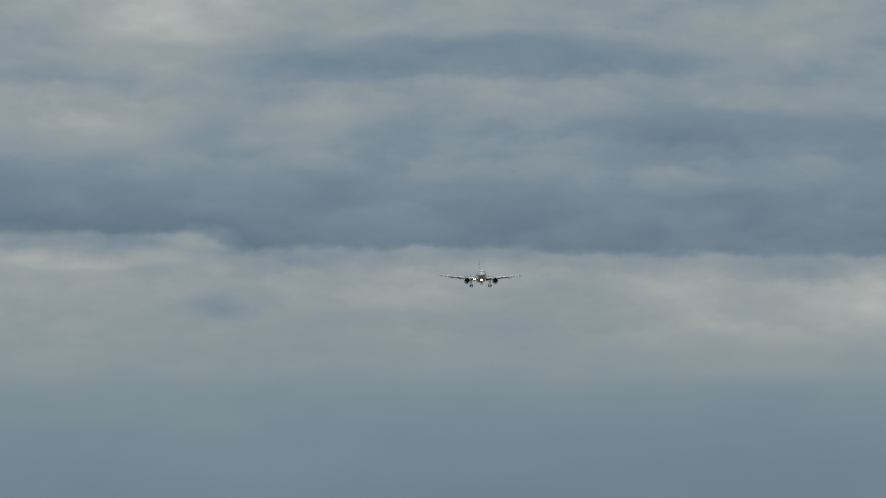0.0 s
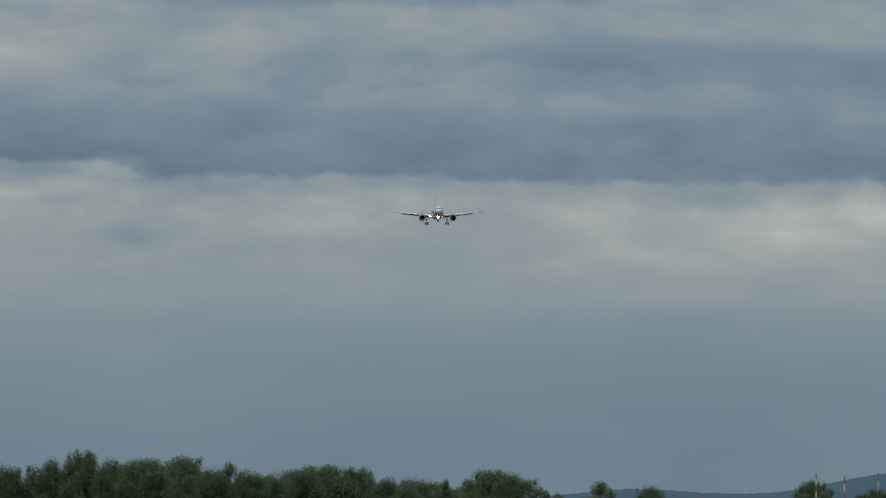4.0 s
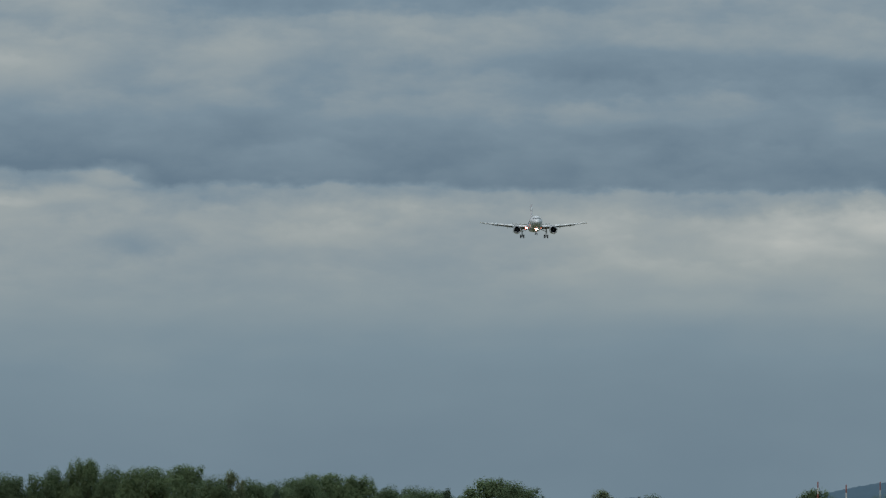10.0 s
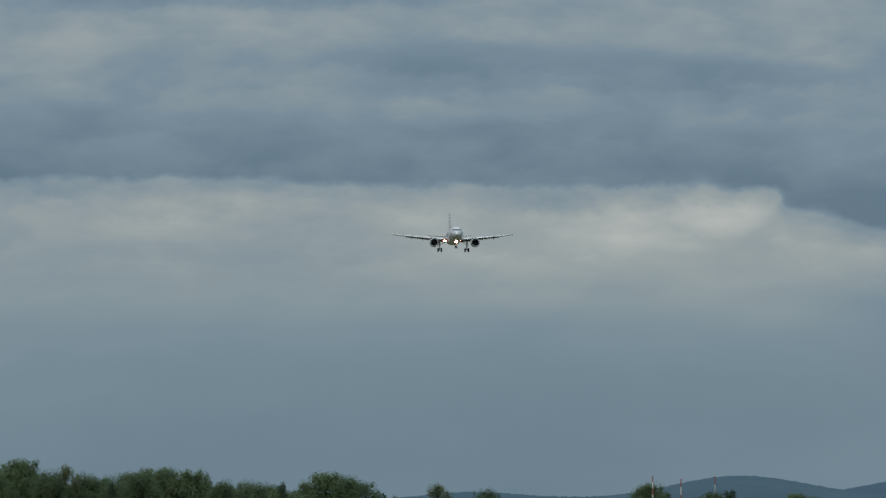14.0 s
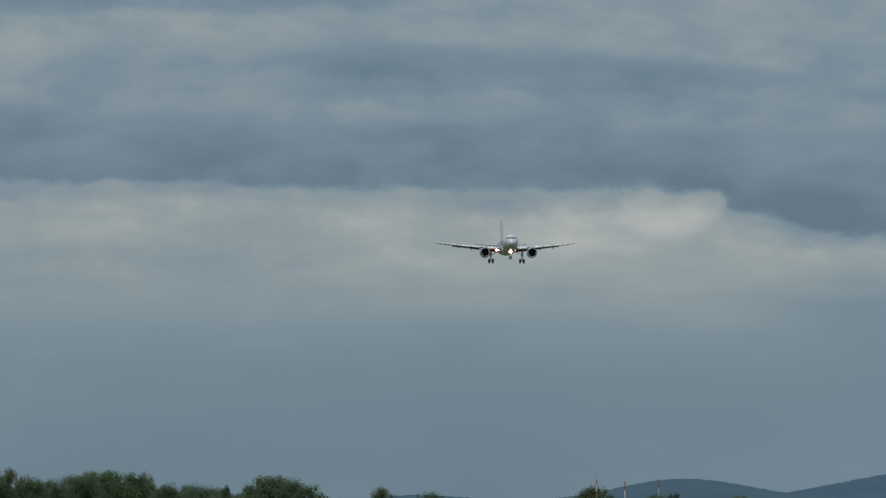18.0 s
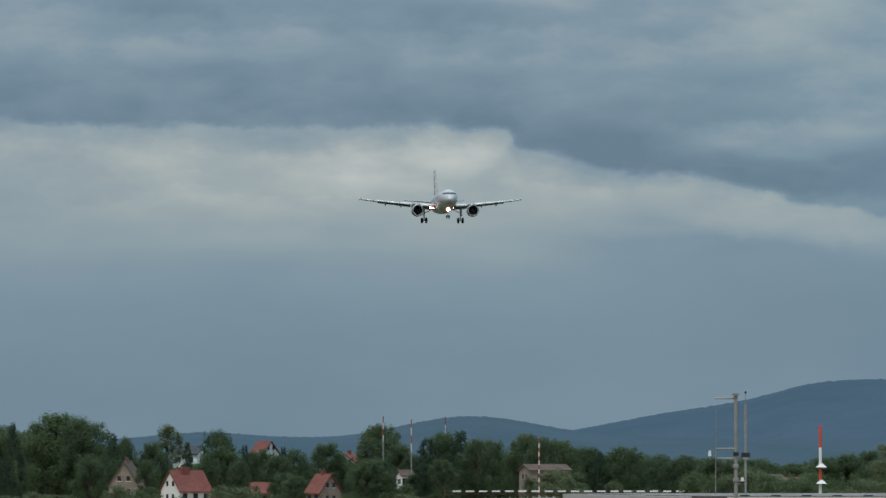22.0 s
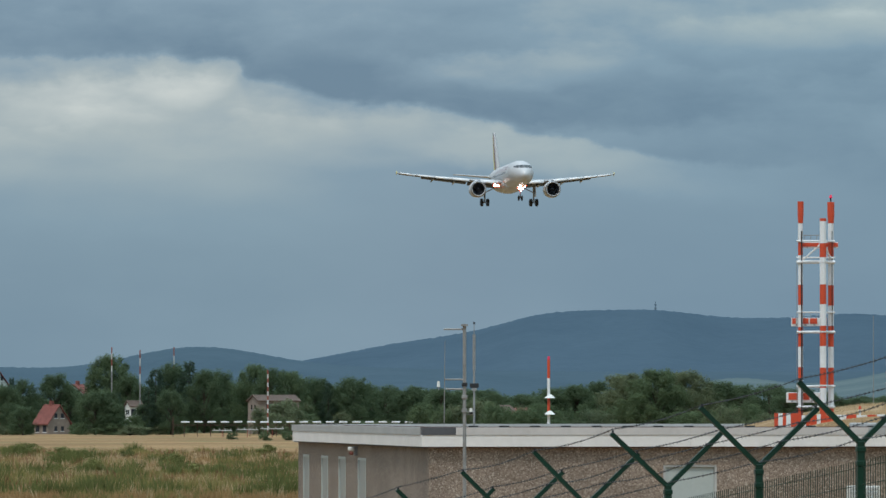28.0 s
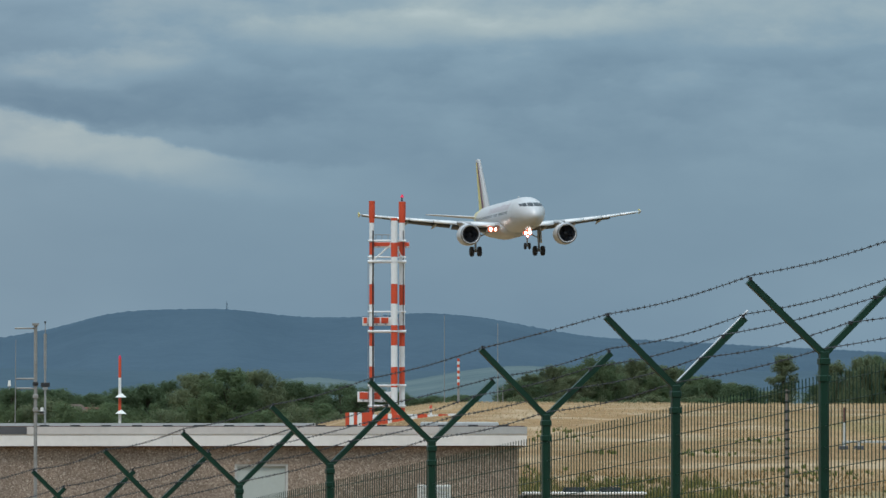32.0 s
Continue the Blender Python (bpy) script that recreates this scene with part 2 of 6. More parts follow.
MAST_RED = mat("signal_red_paint", (0.55, 0.065, 0.022), 0.5, 0, 0.14, 0.7, per=0.05)
MAST_WHITE = mat("mast_white_paint", (0.72, 0.73, 0.74), 0.5, 0, 0.10, 0.7)
# signal colours dulled for the far masts: distance haze put into the paint
DULL_RED = mat("haze_dulled_red", (0.24, 0.070, 0.050), 0.7, 0, 0.2, 1.0)
DULL_WHITE = mat("dull_white_paint", (0.50, 0.50, 0.48), 0.7, 0, 0.15, 1.0)
CABLE = mat("black_cable", (0.015, 0.015, 0.017), 0.6, 0, 0.2, 0.5)
GALV = mat("galvanised_steel", (0.27, 0.265, 0.255), 0.55, 0.3, 0.28, 0.35)
FENCE_GREEN = mat("fence_green_coating", (0.004, 0.030, 0.017), 0.45, 0, 0.25, 0.3, spec=0.3)
WIRE = mat("barbed_wire_steel", (0.030, 0.034, 0.040), 0.6, 0.2, 0.3, 0.1)
PLASTER = mat("grey_brown_plaster", (0.175, 0.145, 0.125), 0.9, 0, 0.14, 2.5, 0.004)
FASCIA = mat("white_fascia_sheet", (0.72, 0.685, 0.65), 0.6, 0, 0.10, 1.8)
FASCIA_DARK = mat("lead_flashing", (0.085, 0.085, 0.092), 0.6, 0.1, 0.2, 1.2)
ROOF_FELT = mat("roof_felt", (0.33, 0.325, 0.31), 0.9, 0, 0.2, 2.0, 0.004)
DOOR_GREY = mat("pale_door_paint", (0.42, 0.455, 0.43), 0.5, 0, 0.07, 0.8)
SILL = mat("louvre_pale", (0.47, 0.47, 0.45), 0.6, 0, 0.1, 0.5)
ROOF_TILE = mat("red_roof_tile", (0.19, 0.060, 0.046), 0.85, 0, 0.35, 0.9, 0.02, per=0.08)
ROOF_SLATE = mat("dark_slate_roof", (0.045, 0.047, 0.055), 0.8, 0, 0.25, 0.9, 0.02)
ROOF_BROWN = mat("brown_roof_tile", (0.105, 0.072, 0.055), 0.85, 0, 0.3, 0.9, 0.02)
WALL_WHITE = mat("white_render", (0.70, 0.70, 0.67), 0.9, 0, 0.08, 2.0, 0.004)
WALL_BRICK = mat("weathered_brick", (0.235, 0.19, 0.155), 0.9, 0, 0.3, 0.8, 0.01)
PANE = mat("house_window_pane", (0.03, 0.035, 0.045), 0.15, 0, 0.2, 1.0)
BARK = mat("bark", (0.07, 0.055, 0.04), 0.95, 0, 0.3, 0.5, 0.03)
LEAF = [mat("foliage_dark", (0.103, 0.144, 0.083), 0.9, 0, 0.3, 4.0, per=0.06, second=(0.152, 0.210, 0.112), spec=0.05, through_light=0.6),
        mat("foliage_mid", (0.119, 0.162, 0.088), 0.9, 0, 0.3, 4.0, per=0.06, second=(0.180, 0.243, 0.124), spec=0.05, through_light=0.6),
        mat("foliage_olive", (0.149, 0.183, 0.104), 0.9, 0, 0.3, 4.0, per=0.06, second=(0.237, 0.273, 0.157), spec=0.05, through_light=0.6),
        mat("foliage_conifer", (0.074, 0.109, 0.077), 0.9, 0, 0.3, 4.0, per=0.06, second=(0.108, 0.157, 0.100), spec=0.05, through_light=0.6)]
WEED = mat("weed_green", (0.125, 0.152, 0.045), 0.8, 0, 0.4, 1.2, per=0.3, second=(0.36, 0.30, 0.115), spec=0.15, through_light=0.3)
DOCK = mat("rusty_dock_stems", (0.17, 0.092, 0.050), 0.9, 0, 0.3, 0.8, per=0.3, second=(0.30, 0.165, 0.085), spec=0.1)
BLEACHED = mat("bleached_straw", (0.42, 0.30, 0.165), 0.9, 0, 0.3, 1.0, per=0.35, second=(0.66, 0.51, 0.32), spec=0.1, through_light=0.4)
WEED_DARK = mat("nettle_green", (0.100, 0.132, 0.040), 0.8, 0, 0.4, 1.0, per=0.3, second=(0.250, 0.255, 0.090), spec=0.15, through_light=0.3)
STRAW = mat("dry_grass", (0.31, 0.195, 0.085), 0.9, 0, 0.25, 1.5, per=0.3, second=(0.49, 0.325, 0.160), spec=0.15, through_light=0.55)


def pebble_material(name, grain, dark, mid, light):
    """Washed pebbles set in grey-brown mortar."""
    m = bpy.data.materials.new(name)
    m.use_nodes = True
    n, l = m.node_tree.nodes, m.node_tree.links
    p = n["Principled BSDF"]
    p.inputs["Roughness"].default_value = 0.85
    co, v, big = n.new("ShaderNodeTexCoord"), n.new("ShaderNodeTexVoronoi"), n.new("ShaderNodeTexNoise")
    v.inputs["Scale"].default_value, big.inputs["Scale"].default_value = grain, 0.5
    for t in (v, big):
        l.new(co.outputs["Object"], t.inputs["Vector"])
    sep, r, mul, mx = n.new("ShaderNodeSeparateColor"), n.new("ShaderNodeValToRGB"), n.new("ShaderNodeMapRange"), n.new("ShaderNodeMix")
    l.new(v.outputs["Color"], sep.inputs[0])
    e = r.color_ramp.elements
    e[0].position, e[0].color, e[1].position, e[1].color = 0.0, (*dark, 1), 1.0, (*light, 1)
    e.new(0.45).color = (*mid, 1)
    e.new(0.80).color = (*[c * 1.15 for c in mid], 1)
    l.new(sep.outputs[0], r.inputs[0])
    mul.inputs[1].default_value, mul.inputs[2].default_value, mul.inputs[3].default_value, mul.inputs[4].default_value = 0.3, 0.7, 0.82, 1.15
    l.new(big.outputs[0], mul.inputs[0])
    mx.data_type, mx.blend_type = "RGBA", "MULTIPLY"
    mx.inputs[0].default_value = 1.0
    l.new(r.outputs[0], mx.inputs[6])
    l.new(mul.outputs[0], mx.inputs[7])
    l.new(mx.outputs[2], p.inputs["Base Color"])
    b = n.new("ShaderNodeBump")
    b.inputs["Strength"].default_value, b.inputs["Distance"].default_value = 0.8, 0.02
    b.invert = True
    l.new(v.outputs["Distance"], b.inputs["Height"])
    l.new(b.outputs[0], p.inputs["Normal"])
    return m


PEBBLE = pebble_material("pebble_dash", 30.0, (0.165, 0.120, 0.090), (0.272, 0.210, 0.162), (0.49, 0.41, 0.335))
ROUGHCAST = pebble_material("brown_roughcast", 34.0, (0.150, 0.114, 0.088), (0.228, 0.179, 0.140), (0.38, 0.325, 0.27))


def ground_material():
    m = bpy.data.materials.new("dry_meadow")
    m.use_nodes = True
    n, l = m.node_tree.nodes, m.node_tree.links
    p = n["Principled BSDF"]
    p.inputs["Roughness"].default_value, p.inputs["Specular IOR Level"].default_value = 0.95, 0.1
    co = n.new("ShaderNodeTexCoord")

    def tex(s, d, stretch=(1, 1, 1)):
        mp, t = n.new("ShaderNodeMapping"), n.new("ShaderNodeTexNoise")
        mp.inputs["Scale"].default_value = stretch
        t.inputs["Scale"].default_value, t.inputs["Detail"].default_value, t.inputs["Roughness"].default_value = s, d, 0.6
        l.new(co.outputs["Object"], mp.inputs[0])
        l.new(mp.outputs[0], t.inputs["Vector"])
        return t.outputs[0]

    def ramp(v, stops):
        r = n.new("ShaderNodeValToRGB")
        while len(r.color_ramp.elements) < len(stops):
            r.color_ramp.elements.new(0.5)
        for i, (q, c) in enumerate(stops):
            r.color_ramp.elements[i].position, r.color_ramp.elements[i].color = q, (*c, 1)
        l.new(v, r.inputs[0])
        return r.outputs[0]

    def mix(f, a, b):
        x = n.new("ShaderNodeMix")
        x.data_type = "RGBA"
        l.new(f, x.inputs[0])
        l.new(a, x.inputs[6])
        l.new(b, x.inputs[7])
        return x.outputs[2]

    straw = ramp(tex(0.9, 6), [(0.3, (0.215, 0.132, 0.060)), (0.5, (0.315, 0.202, 0.100)), (0.72, (0.42, 0.288, 0.158))])
    worn = ramp(tex(0.055, 6, (0.5, 0.35, 1)), [(0.36, (0, 0, 0)), (0.68, (1, 1, 1))])
    rust = ramp(tex(0.35, 6), [(0.3, (0.145, 0.088, 0.042)), (0.7, (0.265, 0.165, 0.080))])
    straw = mix(worn, straw, rust)
    bare = ramp(tex(0.20, 8, (0.8, 0.45, 1)), [(0.50, (0, 0, 0)), (0.64, (0.85, 0.85, 0.85))])
    sand = ramp(tex(0.5, 5), [(0.3, (0.34, 0.245, 0.150)), (0.7, (0.52, 0.405, 0.275))])
    green = ramp(tex(1.3, 5), [(0.3, (0.115, 0.125, 0.048)), (0.7, (0.22, 0.20, 0.090))])
    patch = ramp(tex(0.05, 5, (1, 0.35, 1)), [(0.54, (0, 0, 0)), (0.72, (1, 1, 1))])
    # the meadow ends at the village; green farmland and woods lie beyond
    pos = n.new("ShaderNodeSeparateXYZ")
    l.new(co.outputs["Object"], pos.inputs[0])

    def calc(op, a, b):
        q = n.new("ShaderNodeMath")
        q.operation = op
        for k, v in enumerate((a, b)):
            wire(l, v, q.inputs[k])
        return q.outputs[0]
    out = calc("MAXIMUM", calc("SUBTRACT", calc("ABSOLUTE", pos.outputs[0], 0.0), 240.0), calc("SUBTRACT", calc("ABSOLUTE", calc("SUBTRACT", pos.outputs[1], 600.0), 0.0), 760.0))
    edge_mix = n.new("ShaderNodeMapRange")
    edge_mix.inputs[1].default_value, edge_mix.inputs[2].default_value = 0.0, 60.0
    l.new(out, edge_mix.inputs[0])
    east = n.new("ShaderNodeMapRange")
    east.inputs[1].default_value, east.inputs[2].default_value = -6.0, 16.0
    l.new(pos.outputs[0], east.inputs[0])
    straw = mix(calc("MULTIPLY", bare, east.outputs[0]), straw, sand)
    # unseen land, toned dark so that less light bounces onto the airliner's belly
    farm = ramp(tex(0.012, 6), [(0.35, (0.052, 0.062, 0.030)), (0.55, (0.118, 0.122, 0.066)), (0.70, (0.165, 0.140, 0.080))])
    l.new(mix(edge_mix.outputs[0], mix(patch, straw, green), farm), p.inputs["Base Color"])
    bp = n.new("ShaderNodeBump")
    bp.inputs["Strength"].default_value, bp.inputs["Distance"].default_value = 0.7, 0.25
    l.new(tex(3.0, 5), bp.inputs["Height"])
    l.new(bp.outputs[0], p.inputs["Normal"])
    return m


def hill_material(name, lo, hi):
    # lo and hi are woods with the distance haze mixed into the colour
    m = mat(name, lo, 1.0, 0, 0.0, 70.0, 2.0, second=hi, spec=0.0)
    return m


# ---- mesh helpers ----
def finish(bm, smooth=False):
    bmesh.ops.recalc_face_normals(bm, faces=bm.faces[:])
    me = bpy.data.meshes.new("mesh")
    for f in bm.faces:
        f.smooth = smooth
    bm.to_mesh(me)
    bm.free()
    return me


def part(name, bm, material, parent=None, label="", smooth=False):
    """Links a bmesh as one mesh object under a thing or a part."""
    me = bm if isinstance(bm, bpy.types.Mesh) else finish(bm, smooth)
    if not me.materials:
        me.materials.append(material)
    ob = new(name, me)
    ob.parent = parent
    if label:
        ob["label"] = label
    return ob


def thing(name, m, label, category, group="", kind=""):
    ob = new(name)
    ob.matrix_basis = m
    return tagged(ob, label, category, group, kind)


def box(bm, lo, hi, m=None, bevel=0.0):
    c = [(a + b) / 2 for a, b in zip(lo, hi)]
    s = [abs(b - a) for a, b in zip(lo, hi)]
    g = bmesh.ops.create_cube(bm, size=1, matrix=(m or Matrix()) @ Matrix.Translation(c) @ Matrix.Diagonal((*s, 1)))
    if bevel:
        es = list({e for v in g["verts"] for e in v.link_edges})
        bmesh.ops.bevel(bm, geom=es, offset=bevel, segments=1, affect="EDGES")
    return bm


def tube(bm, a, b, ra, rb=None, seg=10, caps=True):
    a, b = Vector(a), Vector(b)
    way = b - a
    m = Matrix.Translation((a + b) / 2) @ way.to_track_quat("Z", "Y").to_matrix().to_4x4()
    bmesh.ops.create_cone(bm, cap_ends=caps, segments=seg, radius1=ra, radius2=ra if rb is None else rb, depth=way.length, matrix=m)
    return bm


def loft(bm, rings, close=True, cap=True):
    """Skin over rings of equal length."""
    vs = [[bm.verts.new(p) for p in r] for r in rings]
    k = len(rings[0])
    for r0, r1 in zip(vs, vs[1:]):
        for i in range(k if close else k - 1):
            bm.faces.new((r0[i], r0[(i + 1) % k], r1[(i + 1) % k], r1[i]))
    if cap and close:
        bm.faces.new(vs[0])
        bm.faces.new(vs[-1])
    return bm


def bm_box(lo, hi, bevel=0.0):
    return box(bmesh.new(), lo, hi, None, bevel)


def bm_tube(a, b, ra, rb=None, seg=10):
    return tube(bmesh.new(), a, b, ra, rb, seg)


def smoothstep(x):
    x = max(0.0, min(1.0, x))
    return x * x * (3 - 2 * x)


# ---- ground, hills ----
def ground_z(x, y):
    d = math.hypot(x, y)
    z = 3.35 * smoothstep(1 - (d - 10) / 85)
    if y > 100:
        b = B0 + x / (y * K)
        side = smoothstep((b - 1080) / 600)
        z += side * (5.25 * smoothstep((y - 215) / 310) * (1 - 0.75 * smoothstep((y - 640) / 500)))
    if d > 300:
        z += 0.25 * noise.noise(Vector((x * 0.02, y * 0.008, 0))) * smoothstep((d - 300) / 200)
    return z


def build_ground():
    az = [radians(a) for a in range(-180, -14, 6)] + [radians(-12 + 0.2 * i) for i in range(125)] + [radians(a) for a in range(15, 180, 6)]
    rad = [0.4 * 1.095 ** i for i in range(104)]
    rad = [r for r in rad if r < 4700] + [4700]
    vs, fs = [(0, 0, ground_z(0, 0))], []
    for r in rad:
        for a in az:
            x, y = r * math.sin(a), r * math.cos(a)
            vs.append((x, y, ground_z(x, y)))
    k = len(az)
    for j in range(k):
        fs.append((0, 1 + (j + 1) % k, 1 + j))
    for i in range(len(rad) - 1):
        for j in range(k):
            a, b = 1 + i * k + j, 1 + i * k + (j + 1) % k
            fs.append((a, b, b + k, a + k))
    me = bpy.data.meshes.new("ground")
    me.from_pydata(vs, [], fs)
    me.polygons.foreach_set("use_smooth", [True] * len(me.polygons))
    ob = part("ground", me, ground_material())
    return tagged(ob, "dry straw-coloured airfield meadow with green weed patches", "ground", kind="structure")


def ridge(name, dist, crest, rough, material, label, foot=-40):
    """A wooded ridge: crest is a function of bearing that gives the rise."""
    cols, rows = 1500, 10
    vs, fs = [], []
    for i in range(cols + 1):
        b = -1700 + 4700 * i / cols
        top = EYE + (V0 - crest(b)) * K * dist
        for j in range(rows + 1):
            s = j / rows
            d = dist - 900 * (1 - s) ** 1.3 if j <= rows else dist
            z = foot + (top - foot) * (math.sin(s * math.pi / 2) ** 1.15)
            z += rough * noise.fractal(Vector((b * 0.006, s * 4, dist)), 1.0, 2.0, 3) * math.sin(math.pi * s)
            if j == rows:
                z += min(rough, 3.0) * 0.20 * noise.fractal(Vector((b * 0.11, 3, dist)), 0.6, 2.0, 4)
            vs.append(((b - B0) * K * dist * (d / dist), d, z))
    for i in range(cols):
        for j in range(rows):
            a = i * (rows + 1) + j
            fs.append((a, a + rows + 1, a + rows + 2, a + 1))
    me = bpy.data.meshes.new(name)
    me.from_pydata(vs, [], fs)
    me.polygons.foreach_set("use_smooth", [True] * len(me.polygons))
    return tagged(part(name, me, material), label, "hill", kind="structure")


def bell(b, c, w):
    return math.exp(-((b - c) / w) ** 2)


CREST_B = (300, 500, 620, 720, 800, 900, 980, 1050, 1120, 1270, 1400, 1500, 1620, 1728, 1818, 1918, 2268, 2700)
CREST_V = (730, 690, 652, 634, 618, 604, 588, 567, 559, 557, 572, 572, 563, 572, 590, 607, 625, 645)


def crest_main(b):
    return sum(float(np.interp(b + o, CREST_B, CREST_V)) for o in (-30, -10, 10, 30)) / 4


def crest_low(b):
    return 667 - 43 * bell(b, 460, 175) - 15 * bell(b, -10, 130) - 6 * bell(b, 760, 200) - 2 * bell(b, 160, 70)


build_ground()
ridge("hill_near", 3900, crest_low, 2.5, hill_material("wooded_hill_painted_haze", (0.056, 0.088, 0.113), (0.073, 0.109, 0.138)), "low wooded ridge, haze painted on in blue-grey")
ridge("hill_far", 4450, crest_main, 4.5, hill_material("far_hill_painted_haze", (0.055, 0.087, 0.118), (0.071, 0.108, 0.142)), "broad wooded mountain ridge, haze painted on in blue-grey")


def crest_fields(b):
    return 742 - 84 * bell(b, 1790, 300) - 30 * bell(b, 2250, 200) - 48 * bell(b, 1390, 130)


# pale fields; the blue-grey in their colour stands in for haze
ridge("farmland_rise", 3300, crest_fields, 1.0, mat("far_farmland_haze_tint", (0.060, 0.095, 0.115), 1.0, 0, 0.0, 60.0, 0.0, second=(0.135, 0.168, 0.165), spec=0.0, stretch=(0.25, 1, 4.0)), "distant pale fields on a gentle rise, haze painted into their colour", -20)


def build_summit_tower():
    p = spot(1269, 543, 4440)
    base = EYE + (V0 - 557) * K * 4440 - 3
    q = thing("summit_tower", Matrix.Translation((p.x, p.y, base)), "slender grey radio tower on the hilltop", "tower")
    part("shaft", bm_tube((0, 0, -6), (0, 0, p.z - base), 0.30, 0.18, 8), GALV_FAR, q)
    for f in (0.45, 0.7):
        part("platform", bm_tube((0, 0, (p.z - base) * f), (0, 0, (p.z - base) * f + 0.6), 0.7, None, 8), GALV_FAR, q)


# bluish steel for the far tower: the haze is in its base colour
GALV_FAR = mat("haze_tinted_steel", (0.12, 0.17, 0.21), 0.7, 0, 0.1, 2.0)
build_summit_tower()


# ---- the airliner: nose towards -y, origin midway between the engine intakes ----
S0, ZF = 9.5, 2.1          # nose to intakes along the hull; hull axis above the engine axes


def circle(s, r, zc, k=56, wide=1.0):
    return [(r * wide * math.cos(2 * math.pi * i / k), s - S0, ZF + zc + r * math.sin(2 * math.pi * i / k)) for i in range(k)]


HULL = [(0.0, 0.06, -0.46), (0.12, 0.33, -0.45), (0.35, 0.60, -0.42), (0.8, 0.93, -0.36), (1.4, 1.23, -0.27), (2.1, 1.50, -0.16), (3.0, 1.73, -0.06),
        (4.2, 1.90, -0.01), (5.6, 1.975, 0.0), (9.0, 1.975, 0.0), (13.0, 1.975, 0.0), (17.0, 1.975, 0.0), (21.0, 1.975, 0.0), (23.5, 1.92, 0.05),
        (26.0, 1.68, 0.25), (28.5, 1.30, 0.52), (30.8, 0.88, 0.82), (32.6, 0.52, 1.05), (33.6, 0.25, 1.18), (33.84, 0.10, 1.2)]


def hull_at(s):
    ss = [h[0] for h in HULL]
    return float(np.interp(s, ss, [h[1] for h in HULL])), float(np.interp(s, ss, [h[2] for h in HULL]))


def skin_patch(a0, a1, s0, s1, off=0.012, na=3, ns=4):
    """A thin patch that follows the hull, between two angles (degrees, 0 is +x) and two stations."""
    bm = bmesh.new()
    rows = []
    for lift in (off, -0.03):
        rows.append([])
        for j in range(ns + 1):
            s = s0 + (s1 - s0) * j / ns
            r, zc = hull_at(s)
            rows[-1].append([bm.verts.new(((r + lift) * math.cos(radians(a0 + (a1 - a0) * i / na)), s - S0, ZF + zc + (r + lift) * math.sin(radians(a0 + (a1 - a0) * i / na)))) for i in range(na + 1)])
    top, low = rows
    for j in range(ns):
        for i in range(na):
            bm.faces.new((top[j][i], top[j][i + 1], top[j + 1][i + 1], top[j + 1][i]))
    rim = [top[0][i] for i in range(na + 1)] + [top[j][na] for j in range(1, ns + 1)] + [top[ns][i] for i in range(na - 1, -1, -1)] + [top[j][0] for j in range(ns - 1, 0, -1)]
    rim2 = [low[0][i] for i in range(na + 1)] + [low[j][na] for j in range(1, ns + 1)] + [low[ns][i] for i in range(na - 1, -1, -1)] + [low[j][0] for j in range(ns - 1, 0, -1)]
    for i in range(len(rim)):
        bm.faces.new((rim[i], rim[(i + 1) % len(rim)], rim2[(i + 1) % len(rim)], rim2[i]))
    return bm


def front_patch(x0, x1, z0, z1, lift=0.03):
    """A pane that covers a rectangle of the nose as seen from ahead, laid on the hull."""
    def station(x, z):
        lo, hi = 0.0, 5.0
        for _ in range(30):
            mid = (lo + hi) / 2
            r, zc = hull_at(mid)
            lo, hi = (lo, mid) if x * x + (z - zc) ** 2 < r * r else (mid, hi)
        return hi
    grid = [[(x0 + (x1 - x0) * i / 4, z0 + (z1 - z0) * k / 3) for i in range(5)] for k in range(4)]
    bm = bmesh.new()
    top = [[bm.verts.new((x * 1.01, station(x, z) - S0 - lift, ZF + z + lift * 0.5)) for x, z in row] for row in grid]
    low = [[bm.verts.new((x * 0.98, station(x, z) - S0 + 0.06, ZF + z - 0.03)) for x, z in row] for row in grid]
    for k in range(3):
        for i in range(4):
            bm.faces.new((top[k][i], top[k][i + 1], top[k + 1][i + 1], top[k + 1][i]))
    rim = [(0, i) for i in range(5)] + [(k, 4) for k in (1, 2, 3)] + [(3, i) for i in (3, 2, 1, 0)] + [(2, 0), (1, 0)]
    for (a, b), (c, d) in zip(rim, rim[1:] + rim[:1]):
        bm.faces.new((top[a][b], top[c][d], low[c][d], low[a][b]))
    return bm


def foil(x, le, te, z, thick, camber=0.02):
    """A wing section at span x, from leading to trailing edge along the hull."""
    c = te - le
    pts = []
    for q, h in ((0, 0.0), (0.02, 0.45), (0.08, 0.8), (0.25, 1.0), (0.45, 0.9), (0.7, 0.5), (1.0, 0.05)):
        pts.append((x, le + q * c - S0, ZF + z + c * (h * thick * 0.55 + camber * math.sin(math.pi * q))))
    for q, h in ((1.0, -0.05), (0.7, -0.25), (0.45, -0.65), (0.25, -0.8), (0.08, -0.6), (0.02, -0.35)):
        pts.append((x, le + q * c - S0, ZF + z + c * (h * thick * 0.45 + camber * math.sin(math.pi * q))))
    return pts


def wing_line(x):
    """Leading edge, trailing edge and height of the wing at span x (metres from the axis)."""
    x = abs(x)
    le = 11.4 + (x - 1.9) * 0.515
    te = 17.3 + max(0, x - 6.4) * 0.285
    z = -1.0 + (x - 1.9) * 0.098 + 0.0020 * max(0, x - 3) ** 2
    return le, te, z


